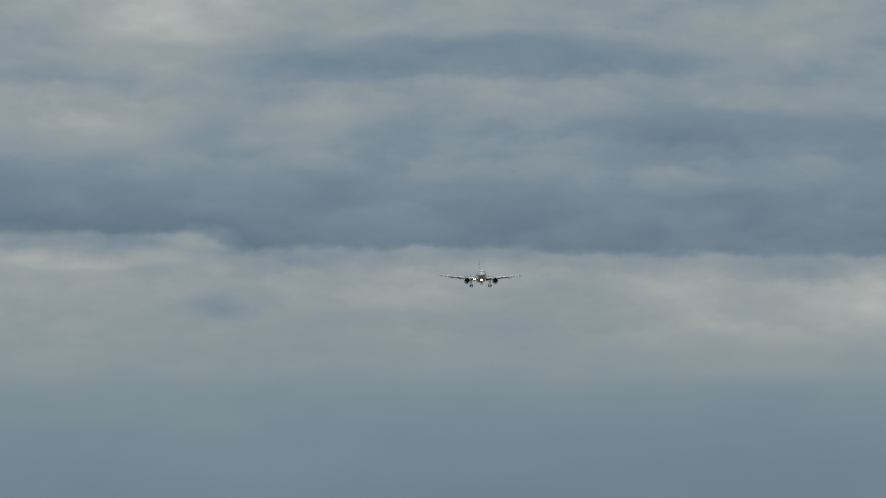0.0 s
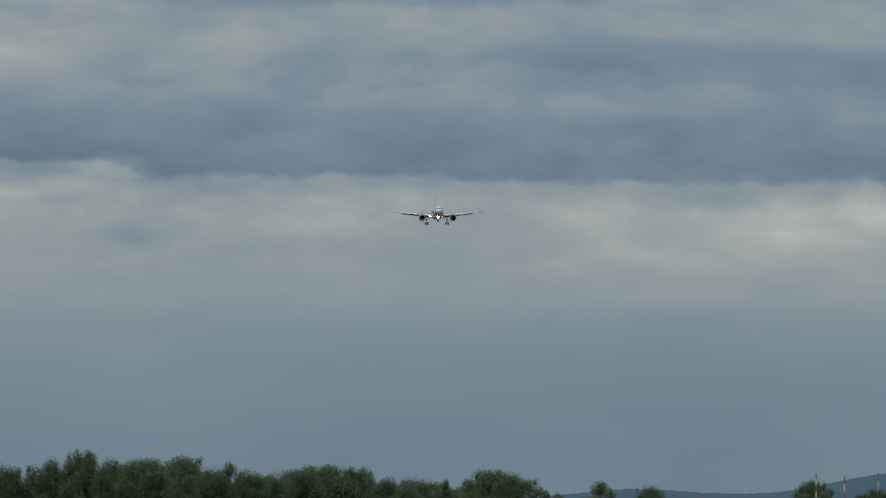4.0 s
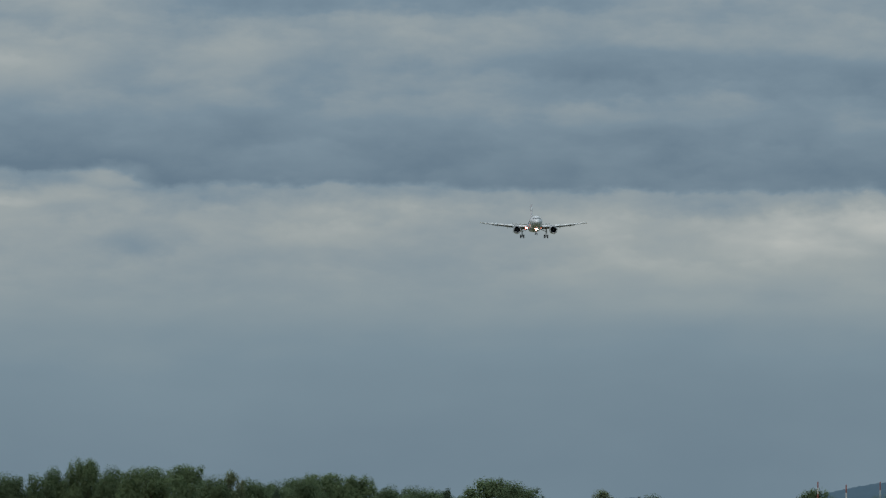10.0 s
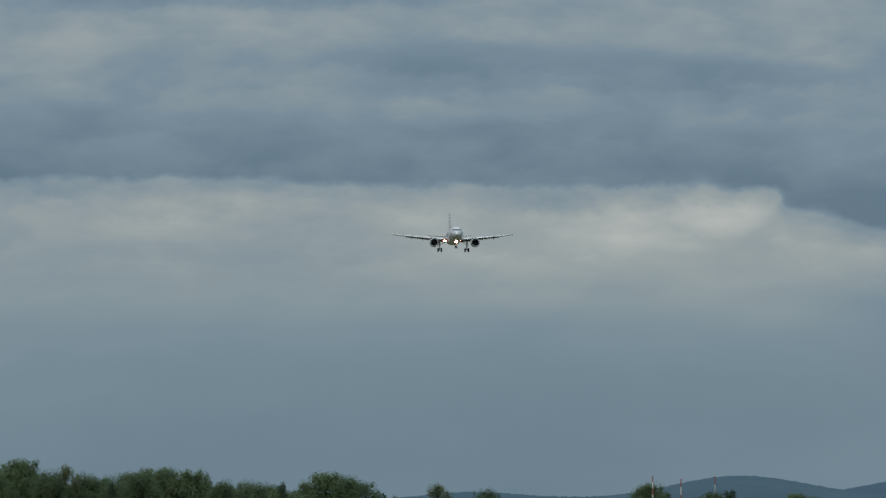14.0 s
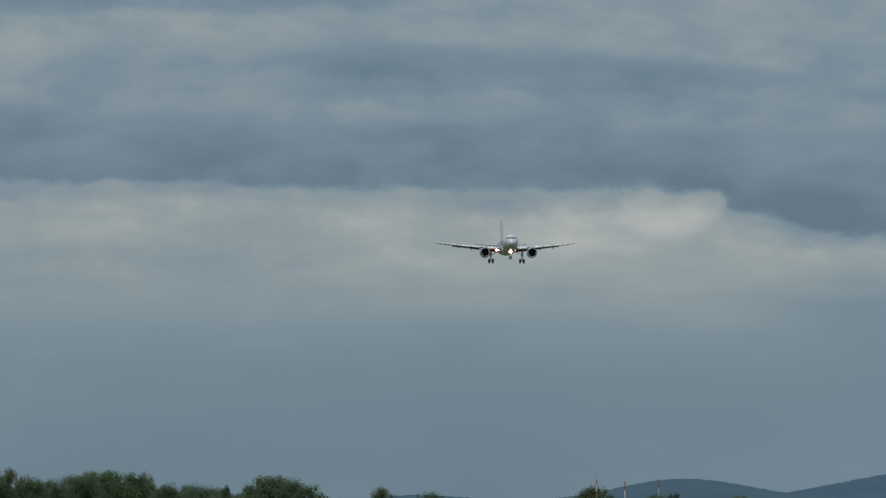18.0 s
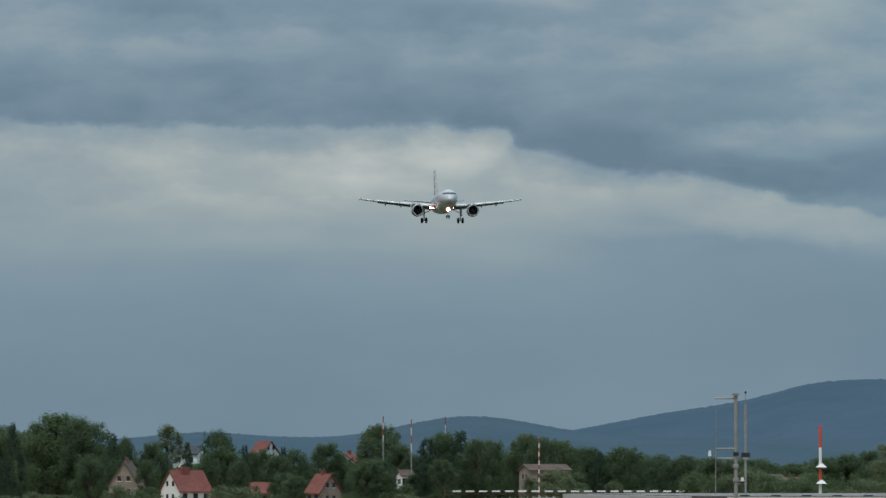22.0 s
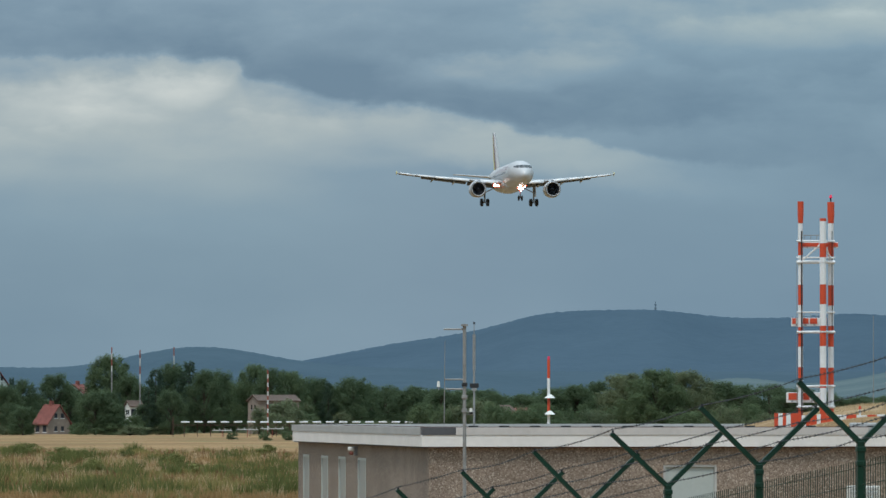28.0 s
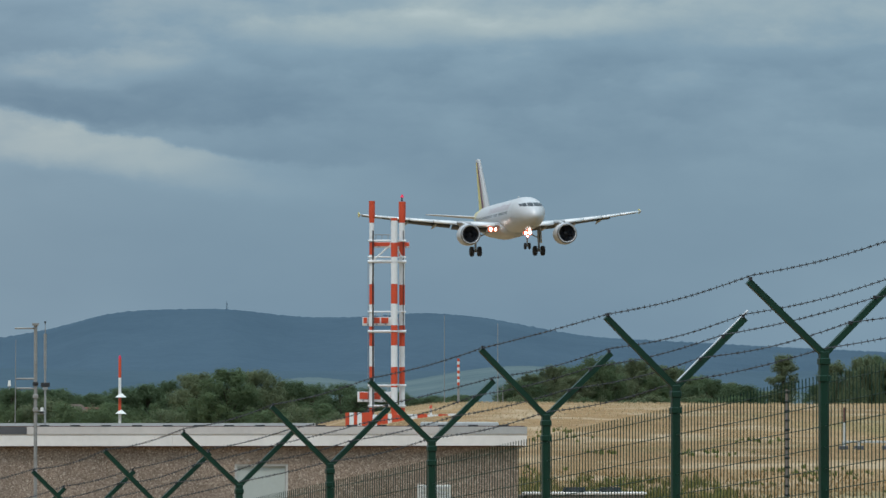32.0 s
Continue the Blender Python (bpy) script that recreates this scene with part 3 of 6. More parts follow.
def slab(a, b, c, d, t):
    """A thin plate from four corners."""
    bm = bmesh.new()
    v = [Vector(p) for p in (a, b, c, d)]
    nrm = (v[1] - v[0]).cross(v[3] - v[0]).normalized() * t / 2
    top, low = [bm.verts.new(p + nrm) for p in v], [bm.verts.new(p - nrm) for p in v]
    bm.faces.new(top)
    bm.faces.new(low[::-1])
    for i in range(4):
        bm.faces.new((top[i], low[i], low[(i + 1) % 4], top[(i + 1) % 4]))
    return bm


def lamp_disc(plane, x, s, z, r, name="landing_light"):
    # the outer ring is an added glow for the halo; only the lens is the lamp
    rim = part(name, bm_tube((x, s - S0 - 0.02, ZF + z), (x, s - S0 + 0.12, ZF + z), r * 1.7, r * 1.1, 18), LAMP_HALO, plane, "lit landing lamp with a glowing red halo ring")
    part("lens", bm_tube((x, s - S0 - 0.026, ZF + z), (x, s - S0 - 0.021, ZF + z), r, r, 16), LAMP, rim)


def wheel(plane, x, s, z, r, w, name):
    bm = bmesh.new()
    prof = [(-w / 2, r * 0.62), (-w / 2, r * 0.88), (-w * 0.34, r), (w * 0.34, r), (w / 2, r * 0.88), (w / 2, r * 0.62)]
    rings = [[(x + px, s - S0 + pr * math.cos(2 * math.pi * i / 22), ZF + z + pr * math.sin(2 * math.pi * i / 22)) for i in range(22)] for px, pr in prof]
    loft(bm, rings)
    w_ob = part(name, bm, TYRE, plane, "black tyre", True)
    part("rim", bm_tube((x - w * 0.42, s - S0, ZF + z), (x + w * 0.42, s - S0, ZF + z), r * 0.55, None, 14), STRUT, w_ob)


PAINT_WING = mat("wing_grey_paint", (0.31, 0.315, 0.325), 0.4, 0, 0.08, 2.0)
PAINT_SLAT = mat("white_slat_paint", (0.72, 0.72, 0.72), 0.35, 0, 0.05, 2.0)
PAINT_TIP = mat("pale_aileron_paint", (0.40, 0.41, 0.42), 0.4, 0, 0.08, 2.0)


def build_airliner():
    plane = thing("airliner", Matrix(), "white twin-engined airliner landing, yellow and plum tail, lamps lit", "aircraft")
    part("fuselage", loft(bmesh.new(), [circle(*h) for h in HULL]), PAINT_WHITE, plane, "glossy white fuselage", True)
    belly = [[(1.75 * f * math.cos(radians(a)), s - S0, ZF - 1.15 + 1.25 * g * math.sin(radians(a))) for a in range(0, 360, 15)]
             for s, f, g in ((9.6, 0.30, 0.45), (10.6, 0.95, 0.92), (12.0, 1.14, 1.0), (17.4, 1.14, 1.0), (19.2, 0.95, 0.9), (20.6, 0.3, 0.5))]
    part("belly_fairing", loft(bmesh.new(), belly), PAINT_WHITE, plane, "", True)
    # cockpit panes: three a side
    for side in (1, -1):
        for x0, x1, z0, z1 in ((0.04, 0.66, 0.66, 1.10), (0.72, 1.12, 0.68, 1.07), (1.16, 1.36, 0.72, 1.02)):
            part("cockpit_window", front_patch(side * x0, side * x1, z0, z1), DARK_GLASS, plane, "dark cockpit pane")
        c = 8 if side > 0 else 172
        for s in np.arange(6.6, 27.0, 0.53):
            if 11.9 < s < 12.4 or 14.2 < s < 14.7:
                continue
            part("cabin_window", skin_patch(c - 4.6, c + 4.6, s, s + 0.24, 0.012, 1, 1), DARK_GLASS, plane)
        for s in (4.6, 27.2):
            door = part("cabin_door", skin_patch(*((-14, 36) if side > 0 else (144, 194)), s, s + 0.82, 0.008, 6, 2), PAINT_GREY, plane, "outlined cabin door")
            part("door_panel", skin_patch(*((-12.5, 34.5) if side > 0 else (145.5, 192.5)), s + 0.05, s + 0.77, 0.014, 6, 2), PAINT_WHITE, door)
        # airline title, as plain bars, and the tail colours that run down the hull
        for i, (s0, s1) in enumerate(((6.6, 7.6), (7.9, 8.7), (9.0, 9.7), (10.0, 11.6), (11.9, 12.8), (13.1, 13.9), (14.2, 15.6), (15.9, 16.7), (17.0, 17.8))):
            lo, hi = (18, 38) if i not in (0, 3) else (18, 44)
            part("title_bar", skin_patch(*((lo, hi) if side > 0 else (180 - hi, 180 - lo)), s0, s1, 0.011), PAINT_LETTER, plane, "plain lettering bar")
        part("tail_band", skin_patch(*((-10, 88) if side > 0 else (92, 190)), 26.2, 29.4, 0.011, 8, 6), PAINT_YELLOW, plane, "yellow band round the tail")
    part("nose_probe", bm_box((-0.05, 2.0 - S0, ZF - 1.75), (0.05, 2.3 - S0, ZF - 1.55)), STRUT, plane)
    # fin with its stripes
    def fin(z, le, te, t):
        return [(px, s - S0, ZF + z) for px, s in ((0, le), (t, le + 0.12 * (te - le)), (t * 1.1, le + 0.35 * (te - le)), (t * 0.6, le + 0.75 * (te - le)), (0.01, te),
                                                    (-0.01, te), (-t * 0.6, le + 0.75 * (te - le)), (-t * 1.1, le + 0.35 * (te - le)), (-t, le + 0.12 * (te - le)))]
    part("fin", loft(bmesh.new(), [fin(1.1, 24.6, 31.3, 0.30), fin(1.9, 25.9, 31.6, 0.28), (fin(7.75, 30.5, 32.95, 0.13)), fin(7.95, 30.9, 33.0, 0.05)]), PAINT_WHITE, plane, "white fin leading edge")

    def fin_le(z):
        return 25.9 + (z - 1.9) * 0.788

    def fin_te(z):
        return 31.6 + (z - 1.9) * 0.23
    for side in (1, -1):
        for f0, f1, m, nm in ((0.30, 0.50, PAINT_PLUM, "plum_stripe"), (0.50, 0.62, PAINT_YELLOW, "pale_stripe"), (0.62, 0.99, PAINT_YELLOW, "yellow_panel")):
            bm = bmesh.new()
            rings = []
            for z in (1.8, 3.5, 5.5, 7.5):
                le, te = fin_le(z), fin_te(z)
                t = 0.31 - (z - 1.9) * 0.027
                row = []
                for q in (f0, (f0 + f1) / 2, f1):
                    w = float(np.interp(q, (0.12, 0.35, 0.75, 1.0), (t, t * 1.1, t * 0.6, 0.012))) + 0.012
                    row.append((side * w, le + q * (te - le) - S0, ZF + z))
                rings.append(row + [(0, p[1], p[2]) for p in row[::-1]])
            loft(bm, rings)
            part(nm, bm, m, plane, "coloured fin stripe")
        # tailplane
        st = [foil(side * x, le, te, z, 0.10, 0.0) for x, le, te, z in ((0.5, 28.0, 31.6, 0.80), (1.2, 28.4, 31.7, 0.86), (6.2, 31.35, 32.75, 1.38), (6.32, 31.7, 32.75, 1.4))]
        part("tailplane", loft(bmesh.new(), st), PAINT_WHITE, plane, "", True)
        # wing
        xs = (0.6, 1.9, 4.0, 6.4, 9.0, 12.0, 15.0, 16.9)
        secs = []
        for x in xs:
            le, te, z = wing_line(max(x, 1.9))
            secs.append(foil(side * x, le, te, z, 0.125 if x < 7 else 0.13))
        wing = part("wing", loft(bmesh.new(), secs), PAINT_WING, plane, "grey wing", True)
        # slats, drooped and white along the leading edge
        for x0, x1 in ((2.4, 4.9), (6.5, 9.0), (9.05, 11.5), (11.55, 14.0), (14.05, 16.6)):
            rr = []
            for x in (x0, x1):
                le, te, z = wing_line(x)
                k = min(1.0, (te - le) / 4.0)
                y, h = le - S0 - 0.20 * k, ZF + z - 0.09 * k
                rr.append([(side * x, y + a, h + b) for a, b in ((0.0, -0.14 * k), (0.02, 0.08 * k), (0.16 * k, 0.25 * k), (0.6 * k, 0.37 * k), (0.6 * k, 0.30 * k), (0.22 * k, 0.08 * k), (0.14 * k, -0.17 * k))])
            part("slat", loft(bmesh.new(), rr), PAINT_SLAT, wing, "white slat", True)
        # flaps, run out; the shade of their undersides is in the dark colour
        for x0, x1 in ((2.1, 6.3), (6.5, 13.2), (13.3, 16.5)):
            rr = []
            for x in (x0, x1):
                le, te, z = wing_line(x)
                c = 1.05 if x < 6.45 else 0.80 - (x - 6.4) * 0.03
                droop = 26 if x0 < 13 else 3
                ca, sa = math.cos(radians(droop)), math.sin(radians(droop))
                y, h = te - S0 - 0.05, ZF + z - 0.06
                rr.append([(side * x, y + q * c * ca + k * sa, h - q * c * sa + k * ca) for q, k in ((0, 0), (0.08, 0.11), (0.35, 0.14), (1.0, 0.0), (0.5, -0.03), (0.1, -0.09))])
            part("flap" if x0 < 13 else "aileron", loft(bmesh.new(), rr), PAINT_FLAP if x0 < 13 else PAINT_TIP, wing, "extended flap" if x0 < 13 else "drooped aileron", True)
        for x in (4.7, 8.4, 11.6):
            le, te, z = wing_line(x)
            rr = [[(side * x + w * math.cos(radians(a)), te - S0 + dy, ZF + z - dz + h * math.sin(radians(a))) for a in range(0, 360, 45)]
                  for dy, dz, w, h in ((-1.7, 0.22, 0.05, 0.05), (-0.9, 0.30, 0.14, 0.18), (0.4, 0.42, 0.14, 0.20), (1.3, 0.62, 0.05, 0.06))]
            part("flap_track_fairing", loft(bmesh.new(), rr), PAINT_GREY, wing, "", True)
        le, te, z = wing_line(16.9)
        bm = bmesh.new()
        loft(bm, [[(side * 16.9 + t, y - S0, ZF + zz) for y, zz in ((le + 0.1, z), (le + 1.0, z + 0.30), (te + 0.25, z + 0.36), (te + 0.1, z), (te + 0.2, z - 0.26), (le + 0.9, z - 0.2))] for t in (-0.03, 0.06)])
        part("wingtip_fence", bm, PAINT_YELLOW, wing, "yellow wingtip fence")
        # engine
        ex = side * 5.75
        nac = [(-0.05, 0.98), (-0.10, 1.05), (-0.02, 1.14), (0.35, 1.24), (1.2, 1.28), (2.3, 1.20), (3.2, 1.02), (3.35, 0.98)]
        bm = bmesh.new()
        rings = [[(ex + r * math.cos(2 * math.pi * i / 32), y, r * math.sin(2 * math.pi * i / 32)) for i in range(32)] for y, r in nac]
        rings.append([(ex + 0.80 * math.cos(2 * math.pi * i / 32), 3.3, 0.80 * math.sin(2 * math.pi * i / 32)) for i in range(32)])
        loft(bm, rings, cap=False)
        eng = part("engine_nacelle", bm, PAINT_WHITE, plane, "white engine nacelle", True)
        lip = [[(ex + r * math.cos(2 * math.pi * i / 32), y, r * math.sin(2 * math.pi * i / 32)) for i in range(32)] for y, r in ((0.05, 1.0), (-0.08, 1.03), (-0.125, 1.08), (-0.04, 1.15), (0.08, 1.195))]
        part("intake_lip", loft(bmesh.new(), lip, cap=False), BARE_METAL, eng, "bare metal intake lip", True)
        duct = [[(ex + r * math.cos(2 * math.pi * i / 32), y, r * math.sin(2 * math.pi * i / 32)) for i in range(32)] for y, r in ((0.0, 1.01), (0.5, 0.95), (0.95, 0.92))]
        bm = loft(bmesh.new(), duct, cap=False)
        bm.faces.new([bm.verts.new((ex + 0.9 * math.cos(2 * math.pi * i / 32), 0.94, 0.9 * math.sin(2 * math.pi * i / 32))) for i in range(32)])
        part("intake_duct", bm, INTAKE, eng, "dark intake")
        bm = bmesh.new()
        for i in range(24):
            a = 2 * math.pi * i / 24
            q = Matrix.Translation((ex, 0, 0)) @ Matrix.Rotation(a, 4, "Y")
            vsf = [bm.verts.new(q @ Vector(p)) for p in ((-0.03, 0.85, 0.25), (0.06, 0.68, 0.25), (0.14, 0.66, 0.88), (-0.02, 0.88, 0.88))]
            bm.faces.new(vsf)
        part("fan", bm, INTAKE, eng, "dark fan blades")
        part("spinner", bm_tube((ex, 0.30, 0), (ex, 0.80, 0), 0.03, 0.28, 18), INTAKE, eng, "dark spinner")
        part("exhaust", bm_tube((ex, 3.0, 0), (ex, 4.5, 0), 0.62, 0.36, 20), INTAKE, eng)
        le, te, z = wing_line(5.75)
        py = [[(ex + t, y, zz) for y, zz in ((0.9, 1.15), (le - S0 + 0.1, ZF + z + 0.12), (te - S0 - 1.5, ZF + z - 0.05), (3.9, 0.45), (2.2, 0.9))] for t in (-0.2, 0.2)]
        part("pylon", loft(bmesh.new(), py), PAINT_WHITE, eng)
        # main gear
        gx, gs, gz = side * 3.80, 16.2, -3.80
        part("gear_leg", bm_tube((gx, gs - S0, ZF - 1.0), (gx, gs - S0, ZF + gz + 0.1), 0.17, 0.12, 12), STRUT, plane, "main gear leg")
        part("side_brace", bm_tube((gx, gs - S0, ZF - 2.3), (side * 2.1, gs - S0 - 0.1, ZF - 1.5), 0.075, None, 8), STRUT, plane)
        part("axle", bm_tube((gx - 0.6, gs - S0, ZF + gz), (gx + 0.6, gs - S0, ZF + gz), 0.10, None, 10), STRUT, plane)
        part("gear_door", slab((gx + side * 0.20, gs - S0 - 0.5, ZF - 1.1), (gx + side * 0.20, gs - S0 + 0.6, ZF - 1.1), (gx + side * 0.30, gs - S0 + 0.5, ZF - 2.9), (gx + side * 0.30, gs - S0 - 0.4, ZF - 2.9), 0.06), PAINT_WHITE, plane, "white gear door")
        for o in (-0.46, 0.46):
            wheel(plane, gx + o, gs, gz, 0.585, 0.42, "main_wheel")
            wheel(plane, side * 0.0 + o * 0.54 * side, 5.07, -3.75, 0.39, 0.22, "nose_wheel") if side > 0 else None
        # wing-root lamps
        if side < 0:
            lamp_disc(plane, -2.88, 11.75, -1.42, 0.18)
            lamp_disc(plane, -2.38, 11.45, -1.48, 0.13, "turn_off_light")
        else:
            lamp_disc(plane, 1.70, 11.30, -1.50, 0.11)
        part("nose_gear_door", slab((side * 0.32, 4.2 - S0, ZF - 1.75), (side * 0.32, 5.9 - S0, ZF - 1.9), (side * 0.46, 5.9 - S0, ZF - 2.5), (side * 0.46, 4.2 - S0, ZF - 2.4), 0.05), PAINT_WHITE, plane)
        lamp_disc(plane, side * 0.24, 4.75, -2.22, 0.17, "taxi_light")
    lamp_disc(plane, 0.0, 4.78, -2.62, 0.10, "taxi_light")
    part("nose_leg", bm_tube((0, 5.0 - S0, ZF - 1.6), (0, 5.07 - S0, ZF - 3.75), 0.11, 0.09, 12), STRUT, plane, "nose gear leg")
    part("nose_axle", bm_tube((-0.3, 5.07 - S0, ZF - 3.75), (0.3, 5.07 - S0, ZF - 3.75), 0.07, None, 8), STRUT, plane)
    part("antenna", slab((0, 9.0 - S0, ZF + 1.95), (0, 9.4 - S0, ZF + 1.95), (0, 9.45 - S0, ZF + 2.3), (0, 9.2 - S0, ZF + 2.3), 0.03), PAINT_WHITE, plane)
    return plane


airliner = build_airliner()


# ---- technical building ----
POST_DARK = mat("weathered_red_steel", (0.10, 0.045, 0.035), 0.7, 0, 0.25, 0.8)


def build_building():
    # corner nearest the viewer; the long wall runs back, the pebble-dashed wall runs to the side
    c = spot(868, 766, 200)
    turn = math.degrees(math.atan2(4.1, 35))
    m = Matrix.Translation((c.x, c.y, 0)) @ Matrix.Rotation(radians(turn), 4, "Z")
    L, D, H = 14.55, 34.0, c.z                      # width, depth, height of the roof edge
    b = thing("technical_building", m, "flat-roofed technical building, pebble-dashed walls, white fascia", "building")
    fh, t = 0.53, 0.3
    wall_top = H - fh - 0.02
    bx0, bx1 = 6.55, 8.05                           # door opening
    part("front_wall", bm_box((0, 0, -0.5), (bx0, t, wall_top)), PEBBLE, b, "brown pebble-dashed wall")
    part("front_wall", bm_box((bx1, 0, -0.5), (L, t, wall_top)), PEBBLE, b, "brown pebble-dashed wall")
    part("lintel_wall", bm_box((bx0, 0, H - 1.03), (bx1, t, wall_top)), PEBBLE, b, "brown pebble-dashed wall")
    door = part("door", bm_box((bx0 + 0.06, 0.09, 0.05), (bx1 - 0.06, 0.15, H - 1.09), 0.01), DOOR_GREY, b, "pale grey metal door")
    part("frame", bm_box((bx0, 0.02, 0.0), (bx0 + 0.06, 0.2, H - 1.03)), SILL, door)
    part("frame", bm_box((bx1 - 0.06, 0.02, 0.0), (bx1, 0.2, H - 1.03)), SILL, door)
    part("head_frame", bm_box((bx0 + 0.06, 0.02, H - 1.09), (bx1 - 0.06, 0.2, H - 1.03)), SILL, door)
    part("handle", bm_box((bx0 + 0.16, 0.03, 1.0), (bx0 + 0.30, 0.09, 1.04)), GALV, door)
    # window box low on the wall
    win = part("wall_box", bm_box((11.7, -0.12, H - 2.35), (12.62, 0.02, H - 1.62), 0.02), WALL_WHITE, b, "white ventilation box")
    for i in range(5):
        part("louvre", bm_box((11.77, -0.15, H - 2.27 + i * 0.13), (12.55, -0.121, H - 2.19 + i * 0.13)), SILL, win)
    # long wall with tall narrow louvred lights
    slots = [(15.2, 17.3), (20.6, 22.5), (25.5, 27.4), (31.0, 32.8)]
    y0 = t
    for a, z in slots + [(D, None)]:
        part("side_wall", bm_box((0, y0, -0.5), (t, a, wall_top)), ROUGHCAST, b, "brown roughcast wall")
        if z is not None:
            part("side_wall", bm_box((0, a, wall_top - 0.40), (t, z, wall_top)), ROUGHCAST, b)
            part("side_wall", bm_box((0, a, -0.5), (t, z, wall_top - 2.2)), ROUGHCAST, b)
            w = part("slit_window", bm_box((0.03, a + 0.08, wall_top - 2.12), (0.10, z - 0.08, wall_top - 0.48)), SLIT, b, "tall pale slit window")
            part("window_frame", bm_box((-0.012, a, wall_top - 2.2), (0.2, a + 0.08, wall_top - 0.40)), DOOR_GREY, w)
            part("window_frame", bm_box((-0.012, z - 0.08, wall_top - 2.2), (0.2, z, wall_top - 0.40)), DOOR_GREY, w)
            part("window_head", bm_box((-0.012, a + 0.08, wall_top - 0.48), (0.2, z - 0.08, wall_top - 0.40)), DOOR_GREY, w)
            y0 = z
    part("back_wall", bm_box((0, D, -0.5), (L, D + t, wall_top)), ROUGHCAST, b)
    part("end_wall", bm_box((L - t, t, -0.5), (L, D, wall_top)), ROUGHCAST, b)
    part("roof_slab", bm_box((0.05, 0.05, wall_top), (L - 0.05, D + t - 0.05, H - 0.10)), ROOF_FELT, b, "grey felted flat roof")
    # fascia boards, with the grey capping above
    o = 0.22
    for i in range(6):
        a, z = -o + (L + 2 * o) * i / 6, -o + (L + 2 * o) * (i + 1) / 6
        part("fascia_board", bm_box((a + 0.0015, -o, H - fh), (z - 0.0015, 0.03, H - 0.21)), FASCIA, b, "white fascia sheet")
        if i == 0:
            part("flashing", bm_box((a + 0.004, -o - 0.02, H - 0.206), (0.72, 0.1, H)), FASCIA_DARK, b, "dark lead flashing at the corner")
            a = 0.724
        part("capping", bm_box((a + 0.0015, -o - 0.02, H - 0.206), (z - 0.0015, 0.1, H)), CAP_FRONT if i < 5 else PAINT_CAP, b, "pale roof capping")
    for i in range(12):
        a, z = 0.03 + (D) * i / 12, 0.03 + D * (i + 1) / 12
        part("fascia_board", bm_box((-o, a + 0.006, H - fh), (0.03, z - 0.006, H - 0.21)), FASCIA, b, "white fascia sheet")
        part("capping", bm_box((-o - 0.02, a + 0.1, H - 0.206), (0.1, z + 0.096, H)), PAINT_CAP, b, "grey roof capping")
    # dark strips added where the fascia would throw a thin line of shade
    part("painted_shade_strip", bm_box((-o + 0.05, 0.05, H - fh - 0.035), (0.0, D, H - fh - 0.004)), CABLE, b, "dark strip in place of the shade under the fascia")
    part("painted_shade_strip", bm_box((-o + 0.05, -o + 0.05, H - fh - 0.035), (L + o - 0.05, 0.0, H - fh - 0.004)), POST_DARK, b, "dark strip in place of the shade under the fascia")
    part("far_capping", bm_box((0.1, D + 0.05, H - 0.12), (L, D + t, H + 0.02)), PAINT_CAP, b)
    part("drip_edge", bm_box((-o, 0.10, H - 0.03), (L + o, 0.14, H + 0.022)), POST_DARK, b, "rusty drip edge")
    part("drip_edge", bm_box((0.10, 0.14, H - 0.03), (0.14, D, H + 0.022)), POST_DARK, b, "rusty drip edge")
    # clamps along the roof edge
    for i in range(16):
        x = 1.1 + i * 0.86
        part("roof_clip", bm_box((x, -0.1, H), (x + 0.26, 0.02, H + 0.050)), CABLE, b)
    part("roof_box", bm_box((12.6, 2.0, H - 0.10), (14.4, 4.5, H + 0.12), 0.03), PAINT_CAP, b, "low grey roof hatch")
    # flood lamp on the long wall
    fl = part("flood_lamp", bm_box((-0.27, 17.4, wall_top - 0.20), (-0.08, 17.7, wall_top - 0.08), 0.03), WALL_WHITE, b, "white flood lamp on a bracket")
    part("bracket", bm_box((-0.10, 17.42, wall_top - 0.34), (0.0, 17.6, wall_top - 0.06)), STRUT, fl)
    part("sensor", bm_box((-0.24, 17.4, wall_top - 0.32), (-0.12, 17.6, wall_top - 0.22), 0.03), ROOF_TILE, fl)
    return b, m, H


SLIT = mat("slit_glazing", (0.26, 0.275, 0.26), 0.35, 0, 0.16, 0.6)
CAP_FRONT = mat("pale_front_capping", (0.51, 0.475, 0.45), 0.6, 0, 0.12, 1.5)
PAINT_CAP = mat("pale_capping", (0.37, 0.365, 0.355), 0.6, 0, 0.14, 1.5)
building, BLD, BLD_H = build_building()


